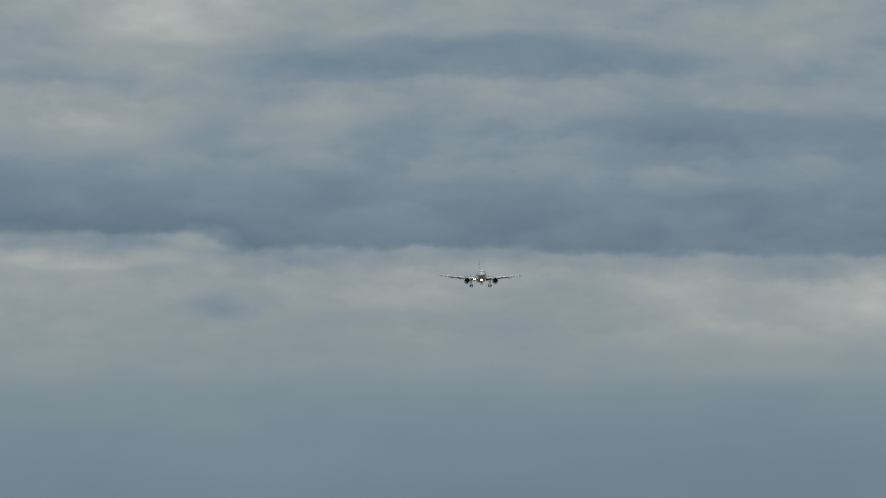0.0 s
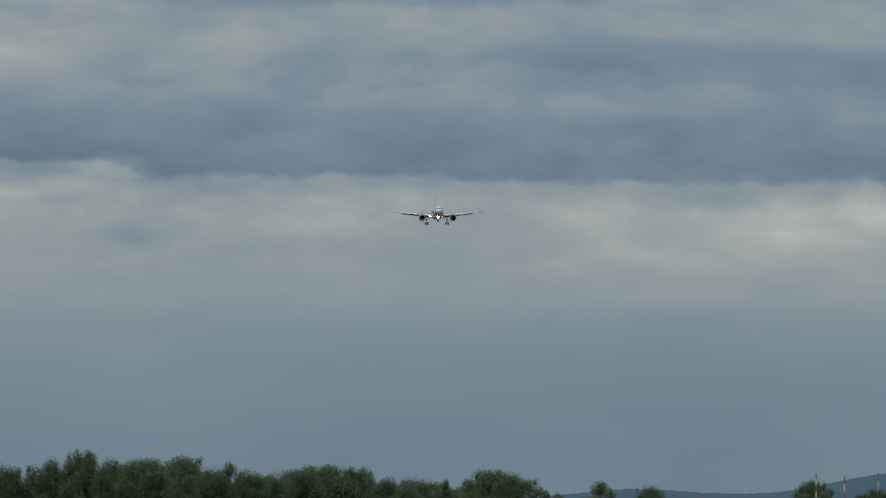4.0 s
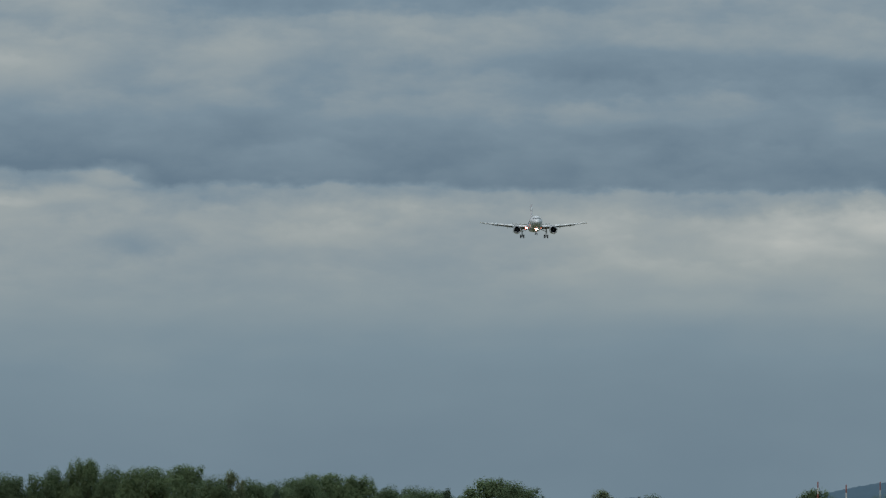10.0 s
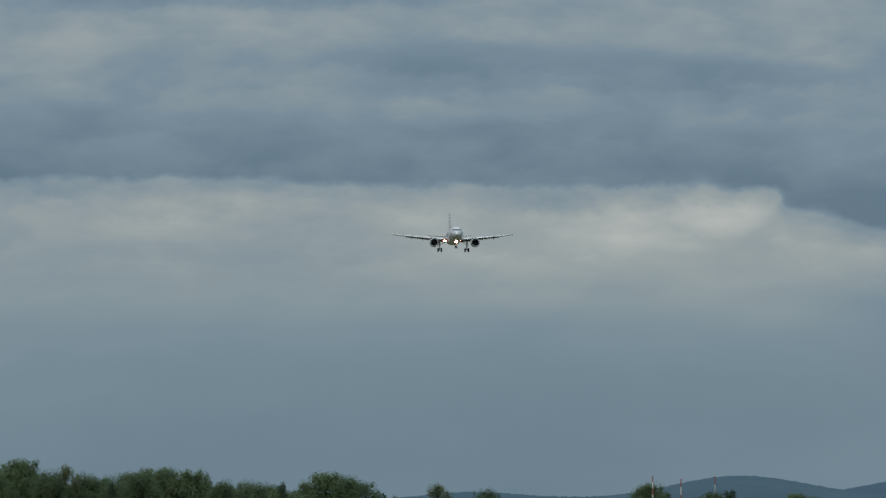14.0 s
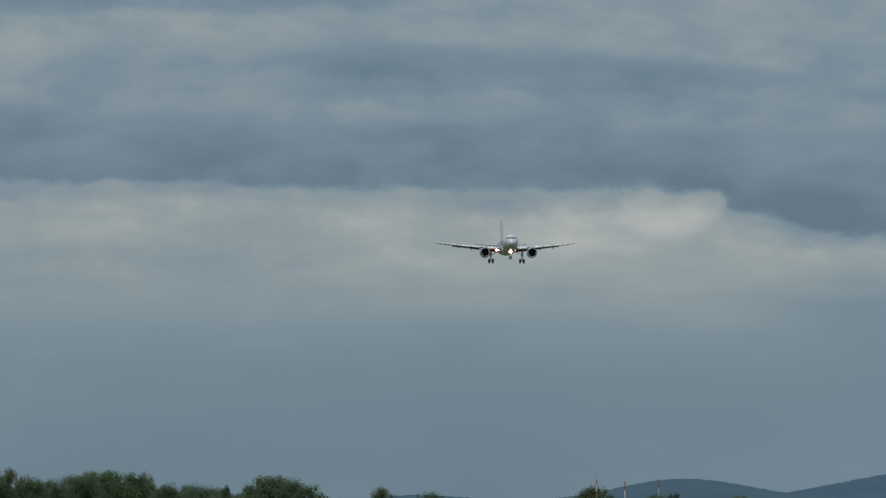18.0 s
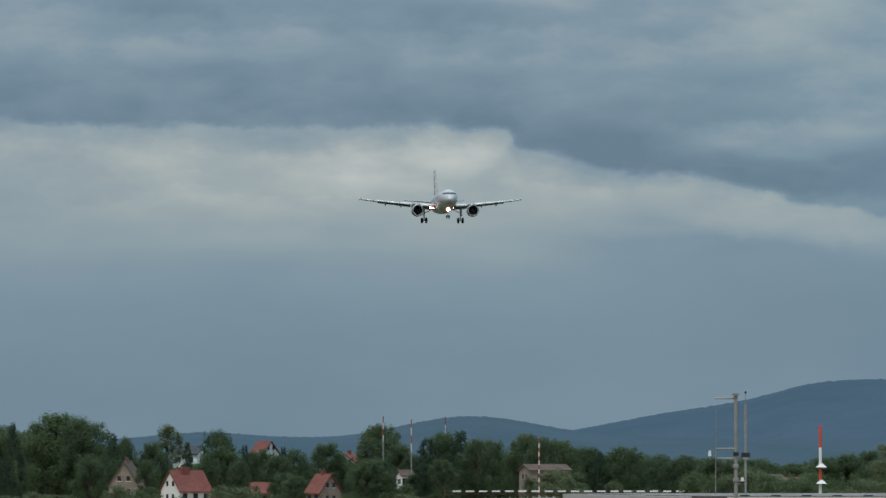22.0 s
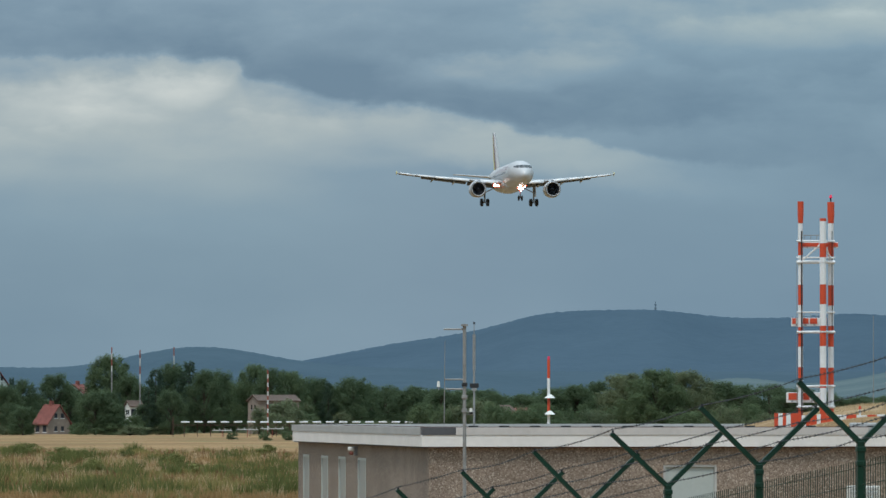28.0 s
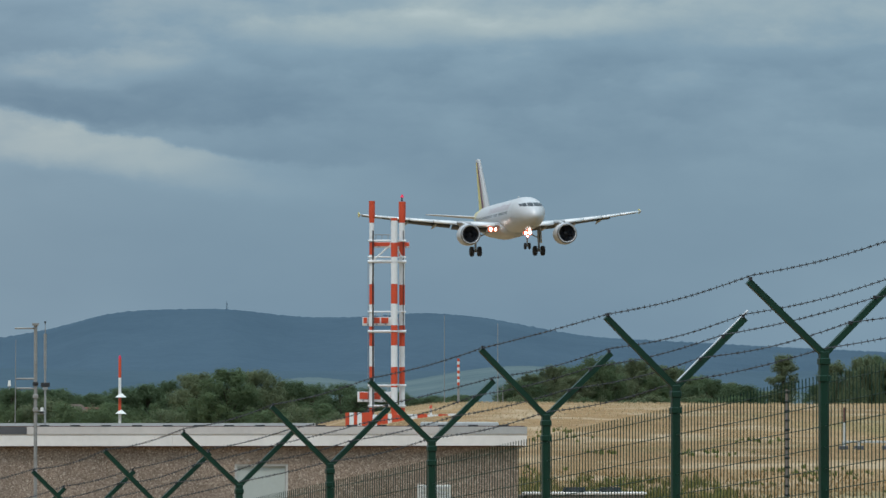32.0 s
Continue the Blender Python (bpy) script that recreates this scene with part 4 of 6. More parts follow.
# ---- aerial poles in front of and on the building ----
def build_aerials():
    p = spot(931, 587, 192)
    q = thing("aerial_mast", Matrix.Translation((p.x, p.y, 0)), "tall grey steel aerial mast beside the building", "mast")
    part("pole", bm_tube((0, 0, -0.3), (0, 0, p.z), 0.050, 0.046, 12), GALV, q)
    part("cap", bm_box((-0.09, -0.09, p.z), (0.09, 0.09, p.z + 0.06)), GALV, q)
    for v, a in ((592, -0.55), (681, -0.52), (698, -0.50)):
        z = EYE + (V0 - v) * K * 192
        part("side_arm", bm_tube((0, 0, z), (a, 0, z), 0.022, None, 8), GALV, q)
    part("whip", bm_tube((-0.54, 0, EYE + (V0 - 762) * K * 192), (-0.52, 0, EYE + (V0 - 612) * K * 192), 0.014, 0.006, 6), GALV, q, "thin whip aerial")
    cup = part("beacon", bm_tube((-0.69, 0, EYE + (V0 - 694) * K * 192), (-0.69, 0, EYE + (V0 - 684) * K * 192), 0.05, 0.03, 10), WALL_WHITE, q, "small white beacon")
    part("stem", bm_tube((-0.69, 0, EYE + (V0 - 700) * K * 192), (-0.69, 0, EYE + (V0 - 694) * K * 192), 0.012, None, 6), GALV, cup)
    for v in (690, 712, 736):
        z = EYE + (V0 - v) * K * 192
        part("clamp", bm_box((-0.075, -0.075, z - 0.05), (0.075, 0.075, z + 0.05), 0.01), CABLE if v == 690 else GALV, q)
    for a in (0, 1):
        z = EYE + (V0 - 738 - a * 5) * K * 192
        part("tie_arm", bm_tube((0, 0, z), (0.27, 0.2, z), 0.016, None, 6), GALV, q)
    z = EYE + (V0 - 735) * K * 192
    fit = part("bracket_lamp", bm_tube((0.17, 0.1, z - 0.05), (0.17, 0.1, z + 0.05), 0.05, 0.04, 10), WALL_WHITE, q, "small white lamp on the tie arm")
    part("lamp_base", bm_box((0.12, 0.05, z - 0.11), (0.22, 0.15, z - 0.055), 0.008), CABLE, fit)
    p = spot(948, 583, 203)
    base = BLD_H - 0.02
    r = thing("roof_aerial", Matrix.Translation((p.x, p.y, base)), "slim grey roof aerial with a junction box", "aerial")
    top = p.z - base
    part("pole", bm_tube((0, 0, 0), (0, 0, top * 0.56), 0.030, None, 8), GALV, r)
    part("upper_rod", bm_tube((0, 0, top * 0.56), (0, 0, top * 0.90), 0.042, None, 8), GALV, r)
    part("tip", bm_tube((0, 0, top * 0.90), (0, 0, top), 0.012, None, 6), GALV, r)
    part("tip_ball", bm_tube((0, 0, top), (0, 0, top + 0.06), 0.035, 0.02, 8), CABLE, r)
    part("junction_box", bm_box((-0.12, -0.06, top * 0.385), (0.13, 0.06, top * 0.43), 0.01), CABLE, r, "dark junction box")
    part("bracket", bm_box((-0.07, -0.05, top * 0.36), (0.07, 0.05, top * 0.385)), GALV, r)


build_aerials()


# ---- red and white masts ----
def banded(parent, x, y, z0, z1, r, bands, red_first=True, name="band", seg=14, dull=False):
    for i in range(bands):
        a, b = z0 + (z1 - z0) * i / bands, z0 + (z1 - z0) * (i + 1) / bands
        red = (i % 2 == 0) == red_first
        part("red_" + name if red else "white_" + name, bm_tube((x, y, a), (x, y, b - 0.002), r, None, seg), (DULL_RED if dull else MAST_RED) if red else (DULL_WHITE if dull else MAST_WHITE), parent)


def build_glide_mast():
    d = 450
    base = spot(1546, 757, d)
    gz = ground_z(base.x, base.y)
    u = K * d
    g = thing("antenna_mast", Matrix.Translation((base.x, base.y, gz)), "red and white three-legged antenna mast with dish boxes", "mast")

    def h(v):
        return EYE + (V0 - v) * u - gz
    lx, mx, rx = -19.5 * u, 19 * u, 34.5 * u
    for x, y, r, cuts, feed in ((lx, 0.35, 0.150, (752, 732, 680, 659, 623, 588, 549, 513, 461, 438, 403, 366), 0.050),
                                (mx, -0.55, 0.205, (752, 730, 696, 660, 622, 586, 548, 513, 465, 440, 401, 396), 0.0),
                                (rx, 0.45, 0.180, (752, 732, 691, 660, 623, 586, 550, 514, 463, 438, 404, 367), 0.026)):
        for i in range(len(cuts) - 1):
            red = i % 2 == 0
            part("red_band" if red else "white_band", bm_tube((x, y, h(cuts[i]) if i else -0.2), (x, y, h(cuts[i + 1]) - 0.003), r, None, 16), MAST_RED if red else MAST_WHITE, g)
        if feed:
            part("cable", bm_tube((x + 0.07, y - r - 0.02, 0.2 if feed > 0.03 else h(602)), (x + 0.07, y - r - 0.02, h(418)), feed, None, 6), CABLE, g, "black feeder cable")
            sleeve = part("cable_cover", bm_tube((x + 0.01, y - 0.01, h(390)), (x + 0.01, y - 0.01, h(cuts[-1]) + 0.02), r + 0.04, None, 14), MAST_RED, g, "red sleeve")
            part("sleeve_neck", bm_tube((x + 0.01, y - 0.01, h(404)), (x + 0.01, y - 0.01, h(390) - 0.002), r + 0.006, r + 0.04, 14), MAST_RED, sleeve)
    for x, y in ((lx, 0.35), (mx, -0.55), (rx, 0.45)):
        part("foot_plate", bm_box((x - 0.32, y - 0.32, -0.2), (x + 0.32, y + 0.32, 0.06), 0.02), GALV, g)
        for v in (474, 598, 693):
            part("flange", bm_tube((x, y, h(v)), (x, y, h(v) + 0.09), 0.235, None, 14), MAST_WHITE, g)
    lamp = part("obstruction_light", bm_tube((rx, 0.45, h(366)), (rx, 0.45, h(359)), 0.05, 0.05, 10), CABLE, g, "red obstruction light")
    part("glass", bm_tube((rx, 0.45, h(359)), (rx, 0.45, h(354)), 0.12, 0.06, 10), mat("red_glass", (0.65, 0.02, 0.07), 0.2, 0, 0.05, 1.0, emit=0.25), lamp)
    # antenna levels: box, rails, braces
    for v, x0, x1, half, cuts, rails in ((443, -16, 48, 5, ((0.005, 0.46), (0.48, 0.995)), ((436, 0.06), (465, 0.045), (473, 0.10))),
                                         (579, -35, 28, 7.5, ((0.02, 0.12), (0.26, 0.48), (0.52, 0.72), (0.86, 0.99)), ((562, 0.045), (597, 0.085))),
                                         (713, -44, 26, 9, ((0.05, 0.28), (0.40, 0.58), (0.84, 0.98)), ((693, 0.06), (729, 0.06)))):
        lev = part("antenna_box", bm_box((x0 * u, 0.62, h(v + half)), (x1 * u, 1.0, h(v - half)), 0.02), MAST_WHITE, g, "white and red antenna box")
        for q0, q1 in cuts:
            part("red_panel", bm_box((x0 * u + (x1 - x0) * u * q0, 0.585, h(v + half * 0.45)), (x0 * u + (x1 - x0) * u * q1, 0.615, h(v - half * 0.9))), MAST_RED, lev)
        for k in range(4):
            xx = x0 * u + (x1 - x0) * u * (0.12 + 0.25 * k)
            part("dipole", bm_box((xx, 0.50, h(v + half * 0.9)), (xx + 0.10, 0.582, h(v + half * 0.5))), STRUT, lev)
        for vv, r in rails:
            part("rail", bm_tube((lx - 0.25, 0.2, h(vv)), (rx + 0.25, 0.2, h(vv)), r, None, 8), MAST_WHITE, g)
        part("guard_rail", bm_tube((lx + 0.1, 0.9, h(v - 18)), (rx - 0.05, 0.9, h(v - 18)), 0.025, None, 6), GALV, g)
        for xx in (lx + 0.3, (lx + mx) / 2, mx - 0.3):
            part("guard_post", bm_tube((xx, 0.9, h(v - half)), (xx, 0.9, h(v - 18)), 0.02, None, 6), GALV, g)
    part("brace", bm_tube((lx + 0.1, 0.0, h(470)), (mx - 0.1, -0.4, h(441)), 0.05, None, 6), MAST_WHITE, g)
    part("brace", bm_tube((rx, 0.1, h(468)), (mx + 0.1, -0.4, h(443)), 0.05, None, 6), MAST_WHITE, g)
    part("ladder_stringer", bm_tube((lx - 0.22, 0.5, 0.0), (lx - 0.22, 0.5, h(470)), 0.018, None, 6), GALV, g)
    # barrier of red and white boards round the foot
    f = thing("barrier", Matrix.Translation((base.x, base.y - 2.2, gz)), "low red and white striped barrier boards", "barrier")
    x = -70 * u
    for i, w in enumerate((7, 8, 6, 8, 19, 8, 19, 7, 27, 18, 18, 19, 17, 14)):
        red = i % 2 == 0
        top = 0.66 if i < 5 else 0.56 + 0.03 * math.sin(i * 2.1)
        part("red_board" if red else "white_board", bm_box((x, -0.04, -0.5), (x + w * u - 0.01, 0.04, top), 0.01), MAST_RED if red else MAST_WHITE, f)
        x += w * u
    # small marker lamp beside the barrier
    q = spot(1631, 739, d)
    k = thing("marker_light", Matrix.Translation((q.x, q.y, ground_z(q.x, q.y))), "small red marker lamp on a short white stem", "light")
    part("stem", bm_tube((0, 0, -0.1), (0, 0, 0.42), 0.06, None, 8), MAST_WHITE, k)
    part("lamp_glass", bm_tube((0, 0, 0.42), (0, 0, 0.62), 0.11, 0.06, 10), MAST_RED, k)
    return g


build_glide_mast()


def slim_mast(b, top, foot, d, r, bands, name="approach_mast", label="slim red and white lattice pole among the trees", cross=None, solid=0.5):
    p = spot(b, top, d)
    z0 = min(ground_z(p.x, p.y), EYE + (V0 - foot) * K * d)
    q = thing(name, Matrix.Translation((p.x, p.y, z0)), label, "mast", "slim masts")
    hgt = p.z - z0
    part("lower_pole", bm_tube((0, 0, -0.3), (0, 0, hgt * solid), r * 1.05, None, 8), GALV, q)
    banded(q, 0, 0, hgt * solid, hgt, r, bands, bands % 2 == 1, seg=8, dull=d > 1000)
    if cross:
        part("cross_bar", bm_tube((cross[0] * K * d, 0, EYE + (V0 - cross[2]) * K * d - z0), (cross[1] * K * d, 0, EYE + (V0 - cross[2]) * K * d - z0), 0.12, None, 6), MAST_RED, q, "red cross bar")
    return q


slim_mast(307, 624, 742, 1332, 0.11, 4, solid=0.72)
slim_mast(357, 629, 730, 1336, 0.11, 4, solid=0.62)
slim_mast(417, 624, 715, 1440, 0.11, 5)
slim_mast(583, 664, 780, 1235, 0.13, 15, solid=0.03)
slim_mast(1680, 645, 740, 700, 0.12, 9, label="slim red and white pole on the meadow")
for b, top, d in ((1655, 565, 720), (1750, 580, 720), (1759, 690, 690)):
    p = spot(b, top, d)
    z0 = ground_z(p.x, p.y)
    q = thing("radio_pole", Matrix.Translation((p.x, p.y, z0 - 0.2)), "thin grey radio pole on the meadow", "mast", "slim masts")
    part("pole", bm_tube((0, 0, 0), (0, 0, p.z - z0), 0.045, 0.03, 6), GALV, q)
    part("foot_plate", bm_box((-0.3, -0.3, 0), (0.3, 0.3, 0.28)), GALV, q)


def build_monitor_mast():
    d = 330
    p = spot(1080, 640, d)
    z0 = ground_z(p.x, p.y)
    q = thing("monitor_mast", Matrix.Translation((p.x, p.y, z0)), "red and white mast with two white domed reflectors", "mast")

    def h(v):
        return EYE + (V0 - v) * K * d - z0
    for a, b, red in ((820, 738, 0), (738, 714, 1), (714, 679, 0), (679, 645, 1)):
        part("red_band" if red else "white_band", bm_tube((0, 0, max(h(a), -0.2)), (0, 0, h(b)), 0.066, None, 12), MAST_RED if red else MAST_WHITE, q)
    for v in (712, 741):
        part("reflector", bm_tube((0.05, 0, h(v + 2)), (0.05, 0, h(v - 5)), 0.26, 0.06, 18), WALL_WHITE, q, "white domed reflector")
    part("obstruction_light", bm_tube((0, 0, h(646)), (0, 0, h(640)), 0.070, 0.045, 10), mat("pink_red_glass", (0.62, 0.03, 0.09), 0.2, 0, 0.05, 1.0, emit=0.12), q, "red obstruction light")


build_monitor_mast()




def build_localizer():
    """A row of white aerial elements on red posts."""
    d = 1230
    a, z = spot(430, 757, d), spot(872, 757, d)
    g0 = ground_z(a.x, a.y)
    q = thing("localizer_array", Matrix.Translation((a.x, a.y, g0)), "long row of white localizer aerials on red posts", "antenna")
    hh = a.z - g0
    n = 20
    for i in range(n):
        x = (z.x - a.x) * i / (n - 1)
        part("element", bm_box((x, -1.2, hh - 0.06), (x + 1.40, 1.2, hh + 0.20), 0.05), MAST_WHITE, q, "white aerial element")
        part("post", bm_tube((x + 0.5, 0, -0.1), (x + 0.5, 0, hh - 0.16), 0.06, None, 6), POST_DARK, q)
    part("end_post", bm_tube((-1.4, 0, -0.1), (-1.4, 0, hh + 0.9), 0.08, None, 6), POST_DARK, q)
    part("beam", bm_box((-1.4, -0.1, hh - 0.5), (z.x - a.x + 1.6, 0.1, hh - 0.40)), POST_DARK, q, "dull red beam")
    for k, (b0, b1) in enumerate(((485, 520), (528, 566), (570, 612))):
        p0, p1 = spot(b0, 770, d - 14), spot(b1, 770, d - 14)
        gz = ground_z(p0.x, p0.y)
        r = thing("light_bar", Matrix.Translation((p0.x, p0.y, gz)), "low white approach light bar on short legs", "light", "approach light bars")
        w = p1.x - p0.x
        zz = EYE + (V0 - 771 + k * 1.5) * K * (d - 14) - gz
        part("bar", bm_box((0, -0.08, zz - 0.08), (w, 0.08, zz + 0.06)), DULL_WHITE, r)
        for i in range(4):
            part("lamp", bm_tube((0.3 + i * (w - 0.6) / 3, 0, zz + 0.1), (0.3 + i * (w - 0.6) / 3, 0, zz + 0.30), 0.07, 0.09, 8), DULL_WHITE, r)
        part("leg", bm_tube((w / 2, 0, -0.1), (w / 2, 0, zz), 0.07, None, 6), DULL_RED, r)


build_localizer()


# ---- security fence ----
SPLINT = mat("bare_zinc_rod", (0.55, 0.56, 0.57), 0.4, 0.6, 0.15, 0.1)


def build_fence():
    """Steel fence along the foot of the mound: forked posts, rod mesh and barbed wire."""
    first, step = Vector((4.054, 33.57, 0)), Vector((-0.448, 2.460, 0))
    n = 12
    feet, tops = [], []
    for i in range(-1, n + 1):
        p = first + step * i
        feet.append(Vector((p.x, p.y, ground_z(p.x, p.y))))
        tops.append(5.258 - 0.1495 * i)
    side = Vector((step.y, -step.x, 0)).normalized()
    al = side.cross(Vector((0, 0, 1))).normalized()
    origin = feet[0].copy()
    q = thing("security_fence", Matrix.Translation(origin), "green steel security fence with forked posts and barbed wire", "fence")
    for p, t in zip(feet, tops):
        r = p - origin
        h = t - origin.z
        turn = Matrix.Rotation(math.atan2(side.y, side.x), 4, "Z")
        post = part("post", box(bmesh.new(), (-0.0215, -0.0215, r.z - 0.3), (0.0215, 0.0215, h), Matrix.Translation((r.x, r.y, 0)) @ turn, 0.005), FENCE_GREEN, q, "dark green square post")
        lean = random.uniform(-0.02, 0.02)
        for f in (0.05, 0.13, 0.9):
            part("clamp", box(bmesh.new(), (-0.026, -0.026, h - f - 0.014), (0.026, 0.026, h - f + 0.018), Matrix.Translation((r.x, r.y, 0)) @ turn, 0.004), FENCE_GREEN, post)
        for s in (-1, 1):
            e = side * s * (0.363 + lean * 0.4) + Vector((0, 0, 0.350 + s * lean))
            w = e.normalized()
            up = w.cross(al).normalized()
            o = Vector((r.x, r.y, h - 0.015))
            rings = [[o + w * k + up * a * 0.0145 + al * b * 0.016 for a, b in ((-1, -1), (0.5, -1), (0.5, -0.6), (1, -0.6), (1, 1), (-1, 1))] for k in (-0.012, e.length)]
            arm = part("arm", loft(bmesh.new(), rings), FENCE_GREEN, q, "angled green arm")
            if s > 0 and abs(p.y - (first + step).y) < 0.1:
                part("splint", bm_tube(o + w * 0.03 - up * 0.019, o + w * (e.length + 0.04) - up * 0.019, 0.0045, None, 8), SPLINT, arm, "bare steel splint rod")
            for f in ((0.97,) if s < 0 else (0.35, 0.68, 0.97)):
                c = o + w * e.length * f + Vector((0, 0, 0.022))
                part("wire_clip", bm_box(c - Vector((0.007, 0.02, 0.008)), c + Vector((0.007, 0.02, 0.008))), WIRE, arm)
    for i in range(len(feet) - 1):
        a, b = feet[i] - origin, feet[i + 1] - origin
        ta, tb = tops[i] - 0.11 - origin.z, tops[i + 1] - 0.11 - origin.z
        way = Vector((b.x - a.x, b.y - a.y, 0))
        bm = bmesh.new()
        k = int(way.length / 0.056)
        for j in range(1, k):
            f = j / k
            c = Vector((a.x, a.y, 0)) + way * f
            rod_box(bm, Vector((c.x, c.y, a.z + (b.z - a.z) * f + 0.03)), Vector((c.x, c.y, ta + (tb - ta) * f)), 0.0017)
        panel = part("rod_mesh", bm, FENCE_GREEN, q, "green welded rod mesh panel")
        for j in range(24):
            hh = 0.04 + j * 0.1
            if tb - hh - b.z < 0.04:
                break
            bm = bmesh.new()
            rod_box(bm, Vector((a.x, a.y, ta - hh)), Vector((b.x, b.y, tb - hh)), 0.0015)
            part("cross_rod", bm, FENCE_GREEN, panel)
    # barbed wire: one strand on the inner arm, three on the outer, one in the fork
    up = Vector((0, 0, 1))
    for s, f in ((-1, 0.97), (1, 0.97), (1, 0.68), (1, 0.35), (0, 0.0)):
        bm, barbs = bmesh.new(), bmesh.new()
        for i in range(len(feet) - 1):
            a, b = [Vector((feet[k].x, feet[k].y, tops[k])) + side * s * 0.363 * f + up * (0.350 * f + 0.012) - origin for k in (i, i + 1)]
            sag = random.uniform(0.004, 0.03)
            k = 12
            pts = [a.lerp(b, j / k) - up * sag * math.sin(math.pi * j / k) for j in range(k + 1)]
            for p0, p1 in zip(pts, pts[1:]):
                rod_box(bm, p0, p1, 0.0016)
            for j in range(24):
                g = (j + 0.5 + random.uniform(-0.12, 0.12)) / 24
                c = a.lerp(b, g) - up * sag * math.sin(math.pi * g)
                an = random.uniform(0, math.pi)
                for e in (an, an + 1.4):
                    v = side * math.cos(e) * 0.0095 + up * math.sin(e) * 0.0095
                    rod_box(barbs, c - v, c + v, 0.0012)
        strand = part("barbed_wire", bm, WIRE, q, "rusty barbed wire strand")
        tagged(part("barbed_fringe", barbs, WIRE, strand), kind="stuff")


def rod_box(bm, a, b, r):
    w = (b - a).normalized()
    u = w.orthogonal().normalized() * r
    v = w.cross(u).normalized() * r
    ra, rb = [bm.verts.new(a + p) for p in (u + v, u - v, -u - v, v - u)], [bm.verts.new(b + p) for p in (u + v, u - v, -u - v, v - u)]
    for i in range(4):
        bm.faces.new((ra[i], ra[(i + 1) % 4], rb[(i + 1) % 4], rb[i]))


build_fence()


# ---- small things by the fence and on the meadow ----
def build_marks():
    p = spot(2266, 700, 40)
    gz = ground_z(p.x, p.y)
    q = thing("slim_post", Matrix.Translation((p.x, p.y, gz)), "slim grey steel post behind the fence", "post")
    h = p.z - gz
    part("shaft", bm_box((-0.011, -0.011, -0.2), (0.011, 0.011, h), 0.003), PLASTER, q)
    for i in range(12):
        part("insulator", bm_box((-0.0145, -0.016, h - 0.020 - i * 0.052), (0.0145, 0.016, h - 0.008 - i * 0.052), 0.003), CABLE, q)
    p = spot(2369, 735, 375)
    gz = ground_z(p.x, p.y)
    q = thing("field_marker", Matrix.Translation((p.x, p.y, gz)), "white marker pole on a grey plinth in the meadow", "marker")
    part("pole", bm_box((-0.065, -0.065, 0), (0.065, 0.065, max(1.2, p.z - gz) - 0.7), 0.02), DULL_WHITE, q)
    part("cap", bm_box((-0.065, -0.065, max(1.2, p.z - gz) - 0.7), (0.065, 0.065, max(1.2, p.z - gz) + 0.1), 0.02), POST_DARK, q, "dull red cap")
    part("rail", bm_box((-0.1, -0.06, 0.34), (2.6, 0.06, 0.46), 0.02), SILL, q, "pale horizontal rail")
    for x in (-0.05, 0.75, 2.2):
        part("foot_block", bm_box((x - 0.22, -0.3, -0.2), (x + 0.22, 0.3, 0.20), 0.03), FASCIA_DARK, q)
        part("stub", bm_box((x - 0.05, -0.05, 0.20), (x + 0.05, 0.05, 0.34)), SILL, q)
    # low concrete annex beside the building, with two round covers
    a, b = spot(1800, 882, 204), spot(2012, 882, 204)
    gz = 0.0
    q = thing("concrete_pit", Matrix.Translation((a.x, a.y, gz)), "low pale concrete pit wall with two dark covers", "pit")
    w, h = b.x - a.x, a.z
    part("wall", bm_box((0, 0, -0.4), (w, 0.3, h - 0.08), 0.02), PLASTER, q)
    part("coping", bm_box((-0.05, -0.05, h - 0.08), (w + 0.05, 0.9, h), 0.02), FASCIA, q, "pale concrete coping")
    part("back_wall", bm_box((0, 0.9, -0.4), (w, 3.0, h - 0.1), 0.02), PLASTER, q)
    for x in (w * 0.42, w * 0.72):
        part("cover", bm_tube((x, 0.45, h), (x, 0.45, h + 0.13), 0.34, 0.30, 18), CABLE, q, "round dark cover")
    p = spot(8, 788, 1010)
    gz = ground_z(p.x, p.y)
    q = thing("field_post", Matrix.Translation((p.x, p.y, gz)), "short dark wooden post in the field", "post")
    part("shaft", bm_box((-0.22, -0.2, -0.3), (0.22, 0.2, 2.0), 0.04), BARK, q)
    part("cap", bm_box((-0.26, -0.24, 2.0), (0.26, 0.24, 2.1), 0.02), POST_DARK, q)


def build_field_wall():
    """A low wall of concrete panels where the field ends at the village."""
    d = 1296
    a, b = spot(-152, 775, d), spot(-46, 775, d)
    gz = ground_z(a.x, a.y)
    q = thing("field_wall", Matrix.Translation((a.x, a.y, gz)), "low grey concrete panel wall at the field edge", "wall")
    n = 6
    w = (b.x - a.x) / n
    for i in range(n):
        part("panel", bm_box((i * w + 0.03, -0.06, -0.2), (i * w + w - 0.03, 0.06, 0.50 - 0.02 * (i % 2)), 0.02), PLASTER, q)
        part("coping", bm_box((i * w, -0.12, 0.50), (i * w + w, 0.12, 0.60), 0.02), SILL, q, "pale coping")
    for i in range(n + 1):
        part("post", bm_box((i * w - 0.09, -0.1, -0.3), (i * w + 0.09, 0.1, 0.498), 0.02), PLASTER, q)


build_marks()
build_field_wall()


